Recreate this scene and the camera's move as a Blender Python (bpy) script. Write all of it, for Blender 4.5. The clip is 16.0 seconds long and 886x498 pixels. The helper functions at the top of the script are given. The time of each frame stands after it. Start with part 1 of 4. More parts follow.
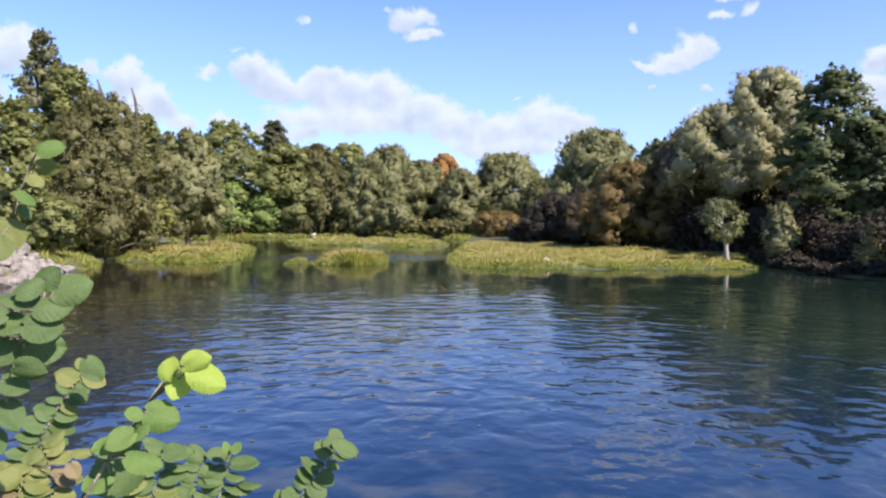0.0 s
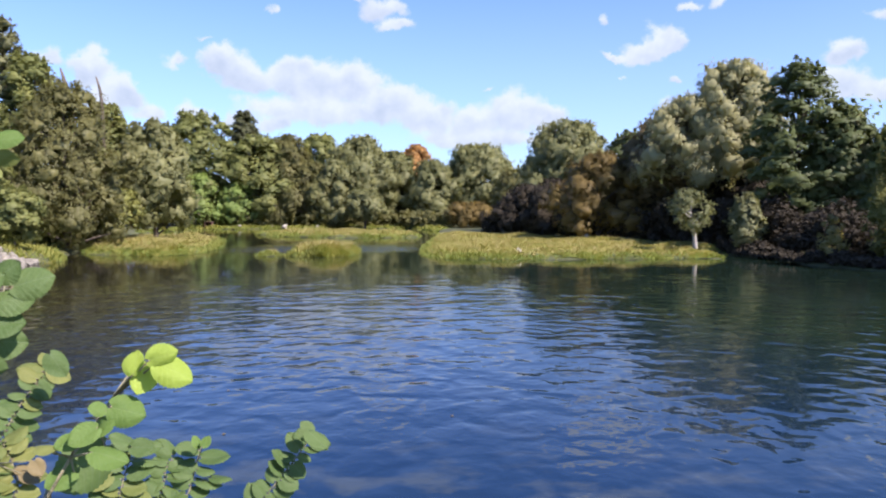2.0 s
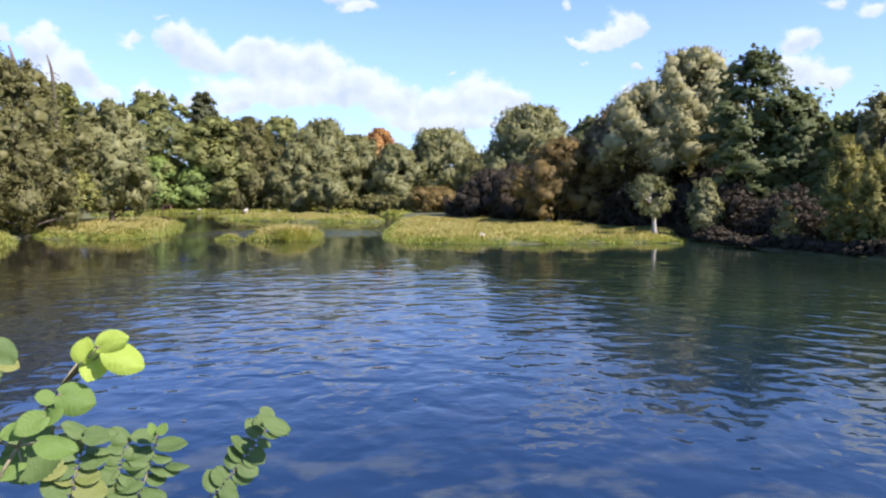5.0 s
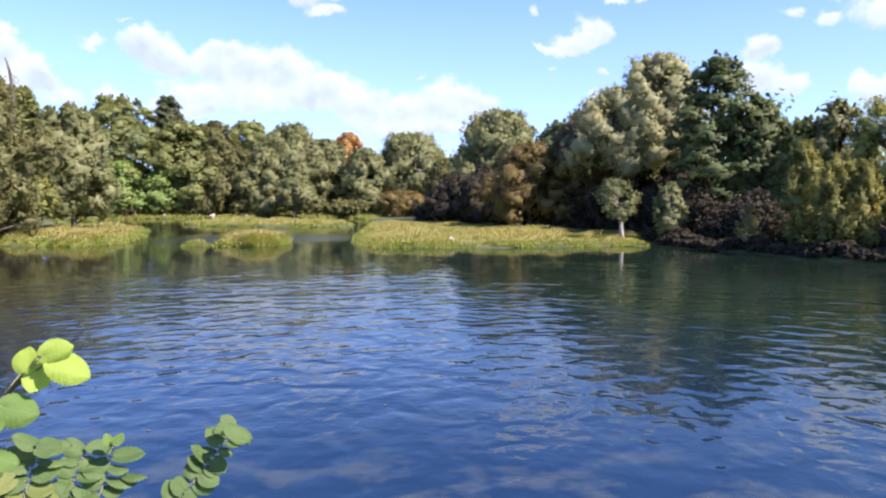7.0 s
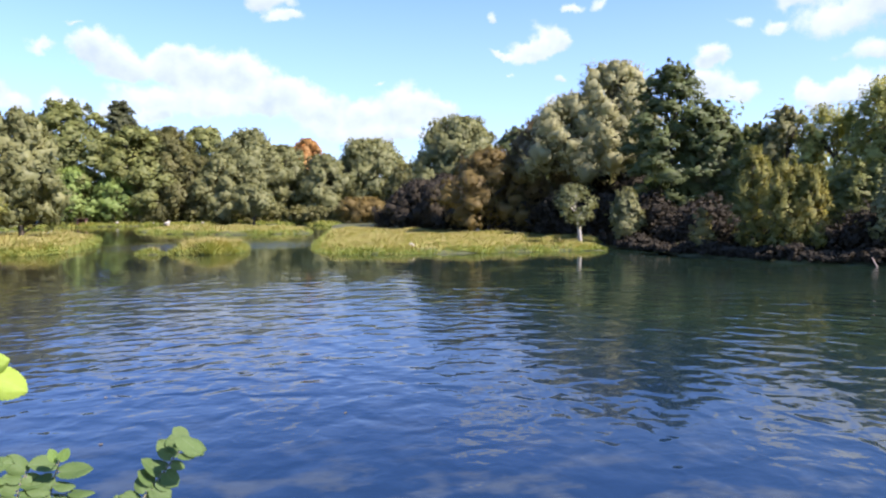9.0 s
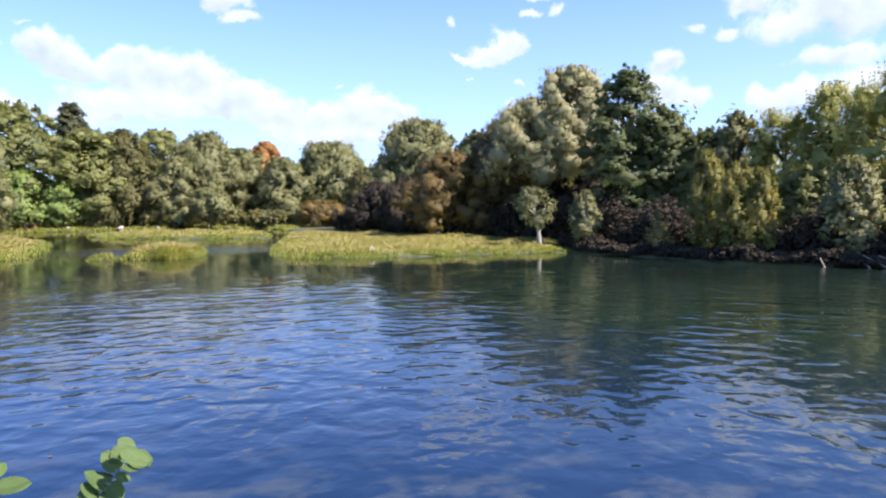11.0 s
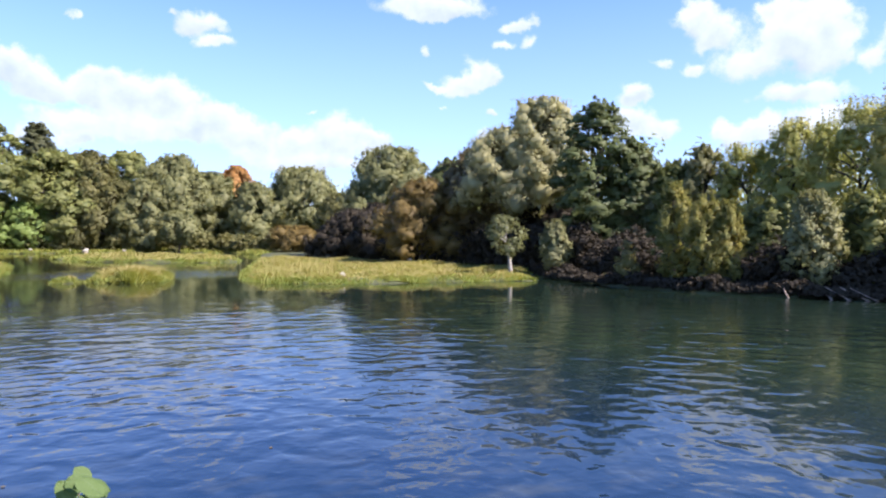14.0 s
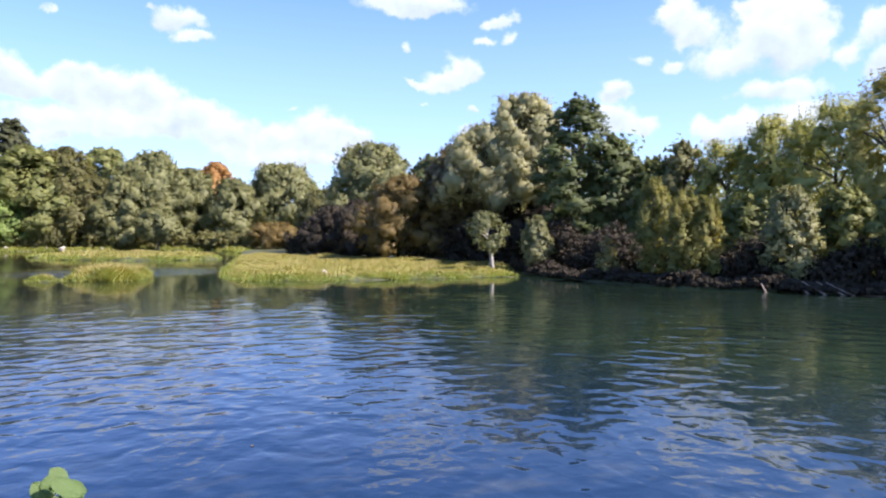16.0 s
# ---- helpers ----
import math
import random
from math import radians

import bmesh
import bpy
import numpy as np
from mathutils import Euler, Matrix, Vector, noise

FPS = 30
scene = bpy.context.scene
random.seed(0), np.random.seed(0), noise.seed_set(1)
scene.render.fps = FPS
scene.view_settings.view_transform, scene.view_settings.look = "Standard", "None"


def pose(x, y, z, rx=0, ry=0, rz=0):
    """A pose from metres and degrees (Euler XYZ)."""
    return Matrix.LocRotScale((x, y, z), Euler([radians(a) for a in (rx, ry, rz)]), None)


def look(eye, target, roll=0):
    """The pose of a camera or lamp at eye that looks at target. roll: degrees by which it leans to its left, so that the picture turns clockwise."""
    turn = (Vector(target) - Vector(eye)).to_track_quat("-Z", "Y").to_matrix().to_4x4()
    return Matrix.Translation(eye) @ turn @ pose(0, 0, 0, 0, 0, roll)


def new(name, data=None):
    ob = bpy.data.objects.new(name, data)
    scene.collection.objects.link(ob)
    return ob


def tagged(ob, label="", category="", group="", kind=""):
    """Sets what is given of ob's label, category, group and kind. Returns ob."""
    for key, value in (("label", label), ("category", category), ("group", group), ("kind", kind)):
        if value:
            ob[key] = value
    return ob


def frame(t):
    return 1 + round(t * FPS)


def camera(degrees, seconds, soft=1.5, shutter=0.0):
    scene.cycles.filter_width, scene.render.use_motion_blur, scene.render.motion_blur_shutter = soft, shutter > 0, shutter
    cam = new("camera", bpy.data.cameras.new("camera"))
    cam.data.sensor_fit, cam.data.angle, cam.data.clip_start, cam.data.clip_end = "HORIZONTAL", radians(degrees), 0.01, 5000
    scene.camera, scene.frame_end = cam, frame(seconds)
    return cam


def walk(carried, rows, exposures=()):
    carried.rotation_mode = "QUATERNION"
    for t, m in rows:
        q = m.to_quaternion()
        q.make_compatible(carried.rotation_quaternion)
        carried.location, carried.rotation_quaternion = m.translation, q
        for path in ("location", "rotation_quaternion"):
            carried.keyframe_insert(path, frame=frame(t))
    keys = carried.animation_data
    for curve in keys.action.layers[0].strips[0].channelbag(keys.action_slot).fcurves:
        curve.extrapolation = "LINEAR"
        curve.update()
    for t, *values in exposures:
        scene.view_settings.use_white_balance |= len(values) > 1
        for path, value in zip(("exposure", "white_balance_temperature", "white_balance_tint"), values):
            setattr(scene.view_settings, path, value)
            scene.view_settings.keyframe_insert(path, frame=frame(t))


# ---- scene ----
EYE = 3.4                     # height of the camera over the water
PATH = [
    (0.0, 0.000, 0.00, -2.57, 0.00),
    (0.5, 0.001, -0.61, -2.79, 0.03),
    (1.0, 0.002, -1.27, -3.01, -0.03),
    (1.5, 0.003, -1.80, -3.20, -0.20),
    (2.0, 0.004, -2.27, -3.32, -0.17),
    (2.5, 0.005, -2.79, -3.48, -0.27),
    (3.0, 0.006, -3.24, -3.74, -0.28),
    (3.5, 0.006, -3.66, -3.91, -0.30),
    (6.0, 0.019, -6.55, -4.87, -0.12),
    (6.5, 0.024, -7.17, -4.74, -0.37),
    (7.0, 0.027, -7.79, -4.24, -0.13),
    (7.5, 0.030, -8.60, -3.85, -0.19),
    (8.0, 0.033, -9.49, -3.58, -0.23),
    (8.5, 0.034, -10.31, -3.64, -0.25),
    (9.0, 0.037, -11.07, -3.78, -0.40),
    (11.5, 0.059, -14.91, -3.42, -0.32),
    (12.0, 0.059, -15.35, -3.26, 0.04),
    (12.5, 0.060, -15.75, -2.94, 0.06),
    (13.0, 0.060, -16.04, -2.42, 0.28),
    (13.5, 0.061, -16.30, -1.84, 0.12),
    (14.0, 0.061, -16.68, -1.31, 0.22),
    (14.5, 0.062, -17.17, -1.10, 0.21),
    (15.0, 0.062, -17.61, -1.08, 0.29),
    (15.5, 0.064, -17.93, -1.34, 0.12),
    (16.0, 0.065, -18.18, -1.60, 0.04),
]
cam = camera(65.19, 16.0, soft=2.2)
walk(cam, [(t, pose(x, 0, EYE, 0, 0, yaw) @ pose(0, 0, 0, 90 + pitch, 0, 0) @ pose(0, 0, 0, 0, 0, lean))
           for t, x, yaw, pitch, lean in PATH],
     [(0.0, 0.98, 6190, 29), (3.5, 1.02, 6190, 29), (6.0, 1.19, 6190, 29), (8.0, 1.24, 6190, 29), (16.0, 1.27, 6190, 29)])

# ---------------------------------------------------------------- sky and sun
SUN_AZ, SUN_EL = 131.0, 45.0   # clockwise from the first view, above the horizon


def calc(tree, op, a, b=None, c=None, clamp=False):
    n = tree.nodes.new("ShaderNodeMath")
    n.operation, n.use_clamp = op, clamp
    for i, v in enumerate((a, b, c)):
        if v is None:
            continue
        if isinstance(v, (int, float)):
            n.inputs[i].default_value = v
        else:
            tree.links.new(v, n.inputs[i])
    return n.outputs[0]


def blend(tree, fac, a, b, mode="MIX"):
    n = tree.nodes.new("ShaderNodeMix")
    n.data_type, n.blend_type = "RGBA", mode
    for sock, v in ((n.inputs[0], fac), (n.inputs[6], a), (n.inputs[7], b)):
        if isinstance(v, (int, float)):
            sock.default_value = v
        elif isinstance(v, tuple):
            sock.default_value = (*v, 1)
        else:
            tree.links.new(v, sock)
    return n.outputs[2]


def build_sky():
    world = bpy.data.worlds.new("sky")
    scene.world = world
    world.use_nodes = True
    nt = world.node_tree
    nt.nodes.clear()
    out = nt.nodes.new("ShaderNodeOutputWorld")
    bg = nt.nodes.new("ShaderNodeBackground")
    sky = nt.nodes.new("ShaderNodeTexSky")
    sky.sky_type, sky.sun_disc = "NISHITA", False
    sky.sun_elevation, sky.sun_rotation = radians(SUN_EL), radians(SUN_AZ)
    sky.air_density, sky.dust_density, sky.ozone_density = 1.0, 0.6, 2.2
    coord = nt.nodes.new("ShaderNodeTexCoord")
    sep = nt.nodes.new("ShaderNodeSeparateXYZ")
    nt.links.new(coord.outputs["Generated"], sep.inputs[0])
    az = calc(nt, "MULTIPLY", calc(nt, "ARCTAN2", sep.outputs[0], sep.outputs[1]), 57.2958)
    el = calc(nt, "MULTIPLY", calc(nt, "ARCSINE", sep.outputs[2]), 57.2958)

    def puff(scale, rough, lift=0.0):
        shift = nt.nodes.new("ShaderNodeVectorMath")
        shift.operation = "ADD"
        nt.links.new(coord.outputs["Generated"], shift.inputs[0])
        shift.inputs[1].default_value = (lift * 0.5, -lift * 0.1, lift)
        n = nt.nodes.new("ShaderNodeTexNoise")
        n.inputs["Scale"].default_value, n.inputs["Detail"].default_value = scale, 6
        n.inputs["Roughness"].default_value = rough
        nt.links.new(shift.outputs[0], n.inputs["Vector"])
        return n.outputs["Fac"]

    fine, curl = puff(14, 0.62), puff(48, 0.66)
    soft_a, soft_b = puff(17, 0.5), puff(17, 0.5, 0.016)
    field, hang, heft = None, None, None
    swirl = nt.nodes.new("ShaderNodeTexNoise")
    swirl.inputs["Scale"].default_value, swirl.inputs["Detail"].default_value, swirl.inputs["Roughness"].default_value = 15.0, 5, 0.6
    nt.links.new(coord.outputs["Generated"], swirl.inputs["Vector"])
    push = nt.nodes.new("ShaderNodeSeparateXYZ")
    nt.links.new(swirl.outputs["Color"], push.inputs[0])
    az_w = calc(nt, "ADD", az, calc(nt, "MULTIPLY", calc(nt, "SUBTRACT", push.outputs[0], 0.5), 4.6))
    el_w = calc(nt, "ADD", el, calc(nt, "MULTIPLY", calc(nt, "SUBTRACT", push.outputs[1], 0.5), 3.4))
    for a, e, ra, re, soft in CLOUDS:
        u = calc(nt, "DIVIDE", calc(nt, "SUBTRACT", az_w, a), ra)
        v = calc(nt, "DIVIDE", calc(nt, "SUBTRACT", el_w, e), re)
        lower = calc(nt, "MAXIMUM", v, calc(nt, "MULTIPLY", v, -1.35))  # flatter below
        r2 = calc(nt, "ADD", calc(nt, "MULTIPLY", u, u), calc(nt, "MULTIPLY", lower, lower))
        s = calc(nt, "SUBTRACT", soft + 0.12, calc(nt, "MULTIPLY", calc(nt, "SQRT", r2), 0.85))
        field = s if field is None else calc(nt, "SMOOTH_MAX", field, s, 0.3)
        weight = calc(nt, "POWER", calc(nt, "MAXIMUM", calc(nt, "ADD", s, 0.25), 0.0), 3.0)
        share = calc(nt, "MULTIPLY", weight, v)
        hang = share if hang is None else calc(nt, "ADD", hang, share)
        heft = weight if heft is None else calc(nt, "ADD", heft, weight)
    level = calc(nt, "DIVIDE", hang, calc(nt, "ADD", heft, 0.02))
    # the same kind of broken cumulus over the rest of the sky
    wide = puff(3.1, 0.55)
    away = calc(nt, "MULTIPLY", calc(nt, "SUBTRACT", el, 46.0), 0.1, clamp=True)
    side = calc(nt, "MULTIPLY", calc(nt, "SUBTRACT", calc(nt, "ABSOLUTE", calc(nt, "SUBTRACT", az, 8.0)), 46.0), 0.15, clamp=True)
    outside = calc(nt, "MAXIMUM", away, side)
    rest = calc(nt, "SUBTRACT", calc(nt, "MULTIPLY", calc(nt, "SUBTRACT", wide, 0.57), 6.0),
                calc(nt, "MULTIPLY", calc(nt, "SUBTRACT", 1.0, outside), 5.0))
    field = calc(nt, "MAXIMUM", field, rest)
    dens = calc(nt, "ADD", field, calc(nt, "MULTIPLY", calc(nt, "SUBTRACT", fine, 0.48), 0.5))
    dens = calc(nt, "ADD", dens, calc(nt, "MULTIPLY", calc(nt, "SUBTRACT", curl, 0.5), 0.55))
    mask = nt.nodes.new("ShaderNodeMapRange")
    mask.interpolation_type = "SMOOTHSTEP"
    mask.inputs["From Min"].default_value, mask.inputs["From Max"].default_value = 0.08, 0.48
    nt.links.new(dens, mask.inputs["Value"])
    # sunlit billows, greyer below and inside
    relief = calc(nt, "MULTIPLY", calc(nt, "SUBTRACT", soft_a, soft_b), 2.0)
    lit = calc(nt, "ADD", calc(nt, "ADD", 0.58, relief), calc(nt, "MULTIPLY", level, 0.65))
    lit = calc(nt, "ADD", lit, calc(nt, "MULTIPLY", calc(nt, "SUBTRACT", 0.7, dens), 0.3), clamp=True)
    cloud = blend(nt, lit, (2.75, 3.5, 3.95), (4.15, 4.9, 4.95))
    # summer haze near the horizon
    haze = nt.nodes.new("ShaderNodeMapRange")
    haze.inputs["From Min"].default_value, haze.inputs["From Max"].default_value = 22.0, 0.0
    haze.inputs["To Max"].default_value = 0.42
    nt.links.new(el, haze.inputs["Value"])
    blue = blend(nt, 1.0, sky.outputs[0], (0.62, 0.91, 1.26), "MULTIPLY")
    sky_col = blend(nt, haze.outputs[0], blue, (4.3, 5.2, 6.5))
    cover = calc(nt, "MULTIPLY", mask.outputs[0], 0.97)
    full = blend(nt, cover, sky_col, cloud)
    nt.links.new(full, bg.inputs["Color"])
    bg.inputs["Strength"].default_value = 0.1
    nt.links.new(bg.outputs[0], out.inputs[0])


# bearing, elevation, half width, half height, fullness: the cumulus that stand over the trees
CLOUDS = [
    (-15.3, 11.0, 1.5, 1.4, 1.00), (-13.4, 10.5, 2.0, 1.5, 1.00), (-10.3, 10.4, 1.8, 1.5, 1.00), (-7.6, 10.0, 2.8, 1.9, 1.00),
    (-4.8, 10.3, 2.3, 1.7, 1.00), (-2.0, 8.5, 2.8, 1.7, 1.00), (0.7, 7.4, 2.8, 2.0, 1.00), (4.9, 6.9, 2.3, 1.6, 1.00),
    (8.1, 7.5, 2.1, 1.8, 1.00), (10.8, 7.1, 2.0, 1.5, 1.00), (-6.7, 8.0, 7.4, 1.6, 0.90), (5.4, 5.7, 6.9, 1.3, 0.80),
    (-11.0, 6.8, 1.6, 1.0, 0.85), (-18.5, 10.9, 1.9, 1.2, 0.50), (-16.8, 12.6, 0.9, 0.4, 0.35), (-31.6, 11.3, 1.5, 1.3, 1.00)]
CLOUDS += [
    (-27.1, 10.6, 1.5, 0.9, 0.65), (-24.5, 10.2, 1.9, 1.3, 0.90), (-22.8, 8.5, 1.7, 1.5, 1.00), (-20.6, 7.4, 1.6, 1.1, 0.85),
    (-17.3, 7.5, 1.7, 1.3, 0.75), (-14.3, 7.1, 1.3, 0.9, 0.70), (-11.3, 15.4, 0.9, 0.8, 0.42), (-2.3, 15.7, 2.0, 1.1, 0.85),
    (-1.2, 14.4, 2.0, 0.9, 0.65), (-4.3, 16.0, 1.0, 0.6, 0.40), (15.1, 14.6, 0.9, 1.1, 0.55), (19.8, 12.2, 1.7, 1.5, 1.00),
    (18.6, 11.7, 2.1, 1.1, 0.95), (16.0, 11.6, 1.9, 0.4, 0.75), (21.1, 12.1, 1.2, 1.0, 0.90), (16.7, 10.3, 0.7, 0.4, 0.35)]
CLOUDS += [
    (6.3, 9.4, 1.2, 0.5, 0.35), (21.2, 9.4, 1.0, 0.5, 0.65), (20.5, 7.5, 1.3, 1.1, 0.75), (32.3, 10.8, 1.4, 0.9, 0.95),
    (31.9, 8.6, 2.4, 1.6, 1.00), (33.9, 7.9, 1.7, 1.1, 0.80), (38.9, 7.9, 1.3, 1.1, 0.95), (40.9, 7.5, 2.8, 1.3, 0.90),
    (45.5, 8.4, 2.6, 1.0, 1.00), (44.4, 7.1, 3.4, 1.3, 0.90), (36.3, 16.3, 1.8, 1.6, 0.95), (38.0, 14.8, 2.9, 2.0, 0.70),
    (40.8, 12.7, 3.6, 2.6, 0.65), (42.8, 14.3, 2.5, 2.9, 0.95), (45.0, 13.7, 2.1, 3.2, 1.05), (41.2, 15.7, 1.0, 0.8, 0.90)]
CLOUDS += [
    (44.0, 10.1, 4.5, 1.2, 0.75), (48.3, 12.3, 1.7, 1.8, 0.60), (49.8, 13.8, 1.8, 1.6, 0.85), (50.7, 11.3, 2.3, 2.4, 0.62),
    (34.3, 13.0, 1.6, 0.9, 0.50), (36.8, 12.3, 1.8, 1.2, 0.55), (22.6, 16.5, 2.0, 0.9, 0.60), (21.9, 15.0, 1.4, 0.9, 0.55),
    (23.8, 15.2, 1.4, 1.4, 0.42), (15.9, 17.8, 4.4, 1.3, 0.95), (-32.2, 11.0, 2.6, 1.8, 1.00), (-35.5, 9.0, 3.5, 2.2, 1.00),
    (54.0, 12.0, 3.5, 3.2, 0.95)]
build_sky()

sun_data = bpy.data.lights.new("sun", "SUN")
sun_data.energy, sun_data.angle, sun_data.color = 5.0, radians(0.53), (1.0, 0.93, 0.80)
sun = new("sun", sun_data)
sa, se = radians(SUN_AZ), radians(SUN_EL)
sun.matrix_world = look((60 * math.sin(sa), 60 * math.cos(sa), 55), (60 * math.sin(sa) - 40 * math.sin(sa) * math.cos(se),
                        60 * math.cos(sa) - 40 * math.cos(sa) * math.cos(se), 55 - 40 * math.sin(se)))


# ---------------------------------------------------------------- materials
def material(name):
    m = bpy.data.materials.new(name)
    m.use_nodes = True
    nt = m.node_tree
    b = nt.nodes["Principled BSDF"]
    return m, nt, b


def noise_at(nt, scale, detail=3, rough=0.55, stretch=None, world=False):
    n = nt.nodes.new("ShaderNodeTexNoise")
    n.inputs["Scale"].default_value, n.inputs["Detail"].default_value, n.inputs["Roughness"].default_value = scale, detail, rough
    if world:
        src = nt.nodes.new("ShaderNodeNewGeometry").outputs["Position"]
    else:
        src = nt.nodes.new("ShaderNodeTexCoord").outputs["Object"]
    if stretch:
        mp = nt.nodes.new("ShaderNodeMapping")
        mp.inputs["Scale"].default_value = stretch
        nt.links.new(src, mp.inputs["Vector"])
        src = mp.outputs[0]
    nt.links.new(src, n.inputs["Vector"])
    return n.outputs["Fac"]


def ramp(nt, value, stops):
    r = nt.nodes.new("ShaderNodeValToRGB")
    while len(r.color_ramp.elements) < len(stops):
        r.color_ramp.elements.new(0.5)
    for e, (p, c) in zip(r.color_ramp.elements, stops):
        e.position, e.color = p, (*c, 1)
    nt.links.new(value, r.inputs[0])
    return r.outputs[0]


def bump(nt, b, height, strength, distance):
    n = nt.nodes.new("ShaderNodeBump")
    n.inputs["Strength"].default_value, n.inputs["Distance"].default_value = strength, distance
    nt.links.new(height, n.inputs["Height"])
    nt.links.new(n.outputs[0], b.inputs["Normal"])


def foliage(name, dark, mid, light, glow=0.42, rough=0.55, grey=0.07):
    """Leaves: each leaf its own shade, patches of tone through the crown, some light through the blade."""
    dark, mid, light = (tuple(((1 - grey) * q + grey * (0.3 * c[0] + 0.6 * c[1] + 0.1 * c[2])) * k for q, k in zip(c, (1.07, 1.0, 0.9)))
                        for c in (dark, mid, light))
    m, nt, b = material(name)
    geo = nt.nodes.new("ShaderNodeNewGeometry")
    info = nt.nodes.new("ShaderNodeObjectInfo")
    patch = noise_at(nt, 0.55, 2, world=True)
    v = calc(nt, "ADD", calc(nt, "MULTIPLY", geo.outputs["Random Per Island"], 0.20), calc(nt, "MULTIPLY", patch, 1.0))
    v = calc(nt, "SUBTRACT", v, 0.12)
    v = calc(nt, "ADD", v, calc(nt, "MULTIPLY", calc(nt, "SUBTRACT", info.outputs["Random"], 0.5), 0.16), clamp=True)
    col = ramp(nt, v, [(0.0, dark), (0.5, mid), (1.0, light)])
    nt.links.new(col, b.inputs["Base Color"])
    b.inputs["Roughness"].default_value = rough
    b.inputs["Specular IOR Level"].default_value = 0.3
    tr = nt.nodes.new("ShaderNodeBsdfTranslucent")
    warm = blend(nt, 0.6, col, (1.3, 1.25, 0.55), "MULTIPLY")
    nt.links.new(warm, tr.inputs["Color"])
    mix = nt.nodes.new("ShaderNodeMixShader")
    mix.inputs[0].default_value = glow
    out = nt.nodes["Material Output"]
    nt.links.new(b.outputs[0], mix.inputs[1])
    nt.links.new(tr.outputs[0], mix.inputs[2])
    nt.links.new(mix.outputs[0], out.inputs["Surface"])
    return m


LEAF = {
    # deep shade under the bank trees is put into this near-black leaf colour
    "shade_bush": foliage("painted_shade_leaf", (0.030, 0.027, 0.018), (0.044, 0.039, 0.026), (0.060, 0.053, 0.034), 0.15, 0.9),
    "sapling": foliage("sapling_leaf", (0.13, 0.16, 0.075), (0.205, 0.24, 0.11), (0.30, 0.33, 0.16)),
    "alder": foliage("alder_leaf", (0.104, 0.141, 0.044), (0.200, 0.240, 0.071), (0.333, 0.363, 0.116)),
    # own dark green, deepened to carry the shade low on the right bank
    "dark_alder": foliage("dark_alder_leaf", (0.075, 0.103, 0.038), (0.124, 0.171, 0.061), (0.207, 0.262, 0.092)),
    "grey_alder": foliage("grey_alder_leaf", (0.169, 0.195, 0.098), (0.273, 0.305, 0.150), (0.429, 0.448, 0.221), 0.42),
    "grey_willow": foliage("grey_willow_leaf", (0.123, 0.149, 0.064), (0.218, 0.246, 0.105), (0.310, 0.335, 0.142)),
    "silver_willow": foliage("silver_willow_leaf", (0.207, 0.228, 0.120), (0.334, 0.353, 0.186), (0.41, 0.43, 0.205), 0.4),
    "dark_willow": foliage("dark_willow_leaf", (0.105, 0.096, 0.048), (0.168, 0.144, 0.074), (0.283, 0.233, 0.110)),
    "olive_willow": foliage("olive_willow_leaf", (0.095, 0.105, 0.038), (0.166, 0.177, 0.063), (0.255, 0.259, 0.093)),
    "poplar": foliage("poplar_leaf", (0.125, 0.147, 0.075), (0.192, 0.215, 0.102), (0.321, 0.333, 0.145)),
    "conifer": foliage("dark_crown_leaf", (0.074, 0.093, 0.044), (0.121, 0.144, 0.068), (0.200, 0.213, 0.093)),
    "yellow_bush": foliage("yellow_green_leaf", (0.160, 0.200, 0.055), (0.275, 0.310, 0.085), (0.40, 0.40, 0.125)),
    "bright_bush": foliage("bright_green_leaf", (0.136, 0.217, 0.052), (0.222, 0.336, 0.081), (0.347, 0.420, 0.122)),
    "brown_bush": foliage("bronze_leaf", (0.115, 0.092, 0.031), (0.204, 0.160, 0.048), (0.323, 0.255, 0.072)),
    "maple": foliage("autumn_leaf", (0.34, 0.19, 0.06), (0.48, 0.29, 0.095), (0.58, 0.40, 0.15)),
    "yellow_alder": foliage("yellowing_leaf", (0.130, 0.165, 0.055), (0.255, 0.275, 0.080), (0.520, 0.450, 0.120), 0.48),
    "green_ash": foliage("ash_leaf", (0.202, 0.236, 0.073), (0.364, 0.402, 0.122), (0.582, 0.588, 0.193), 0.45),
    "yellow_ash": foliage("yellow_ash_leaf", (0.17, 0.19, 0.056), (0.31, 0.32, 0.09), (0.45, 0.42, 0.13), 0.45),
    "small_bush": foliage("shrub_leaf", (0.162, 0.171, 0.065), (0.275, 0.273, 0.102), (0.455, 0.420, 0.156)),
}
GRASS = foliage("meadow_grass", (0.12, 0.158, 0.04), (0.23, 0.26, 0.065), (0.37, 0.35, 0.12), 0.35, 0.6, 0.0)
DRY_GRASS = foliage("dry_seed_grass", (0.23, 0.20, 0.085), (0.34, 0.31, 0.135), (0.47, 0.42, 0.22), 0.3, 0.65, 0.0)
SEDGE = foliage("fresh_sedge", (0.092, 0.155, 0.030), (0.160, 0.235, 0.048), (0.25, 0.33, 0.08), 0.35, 0.5, 0.05)


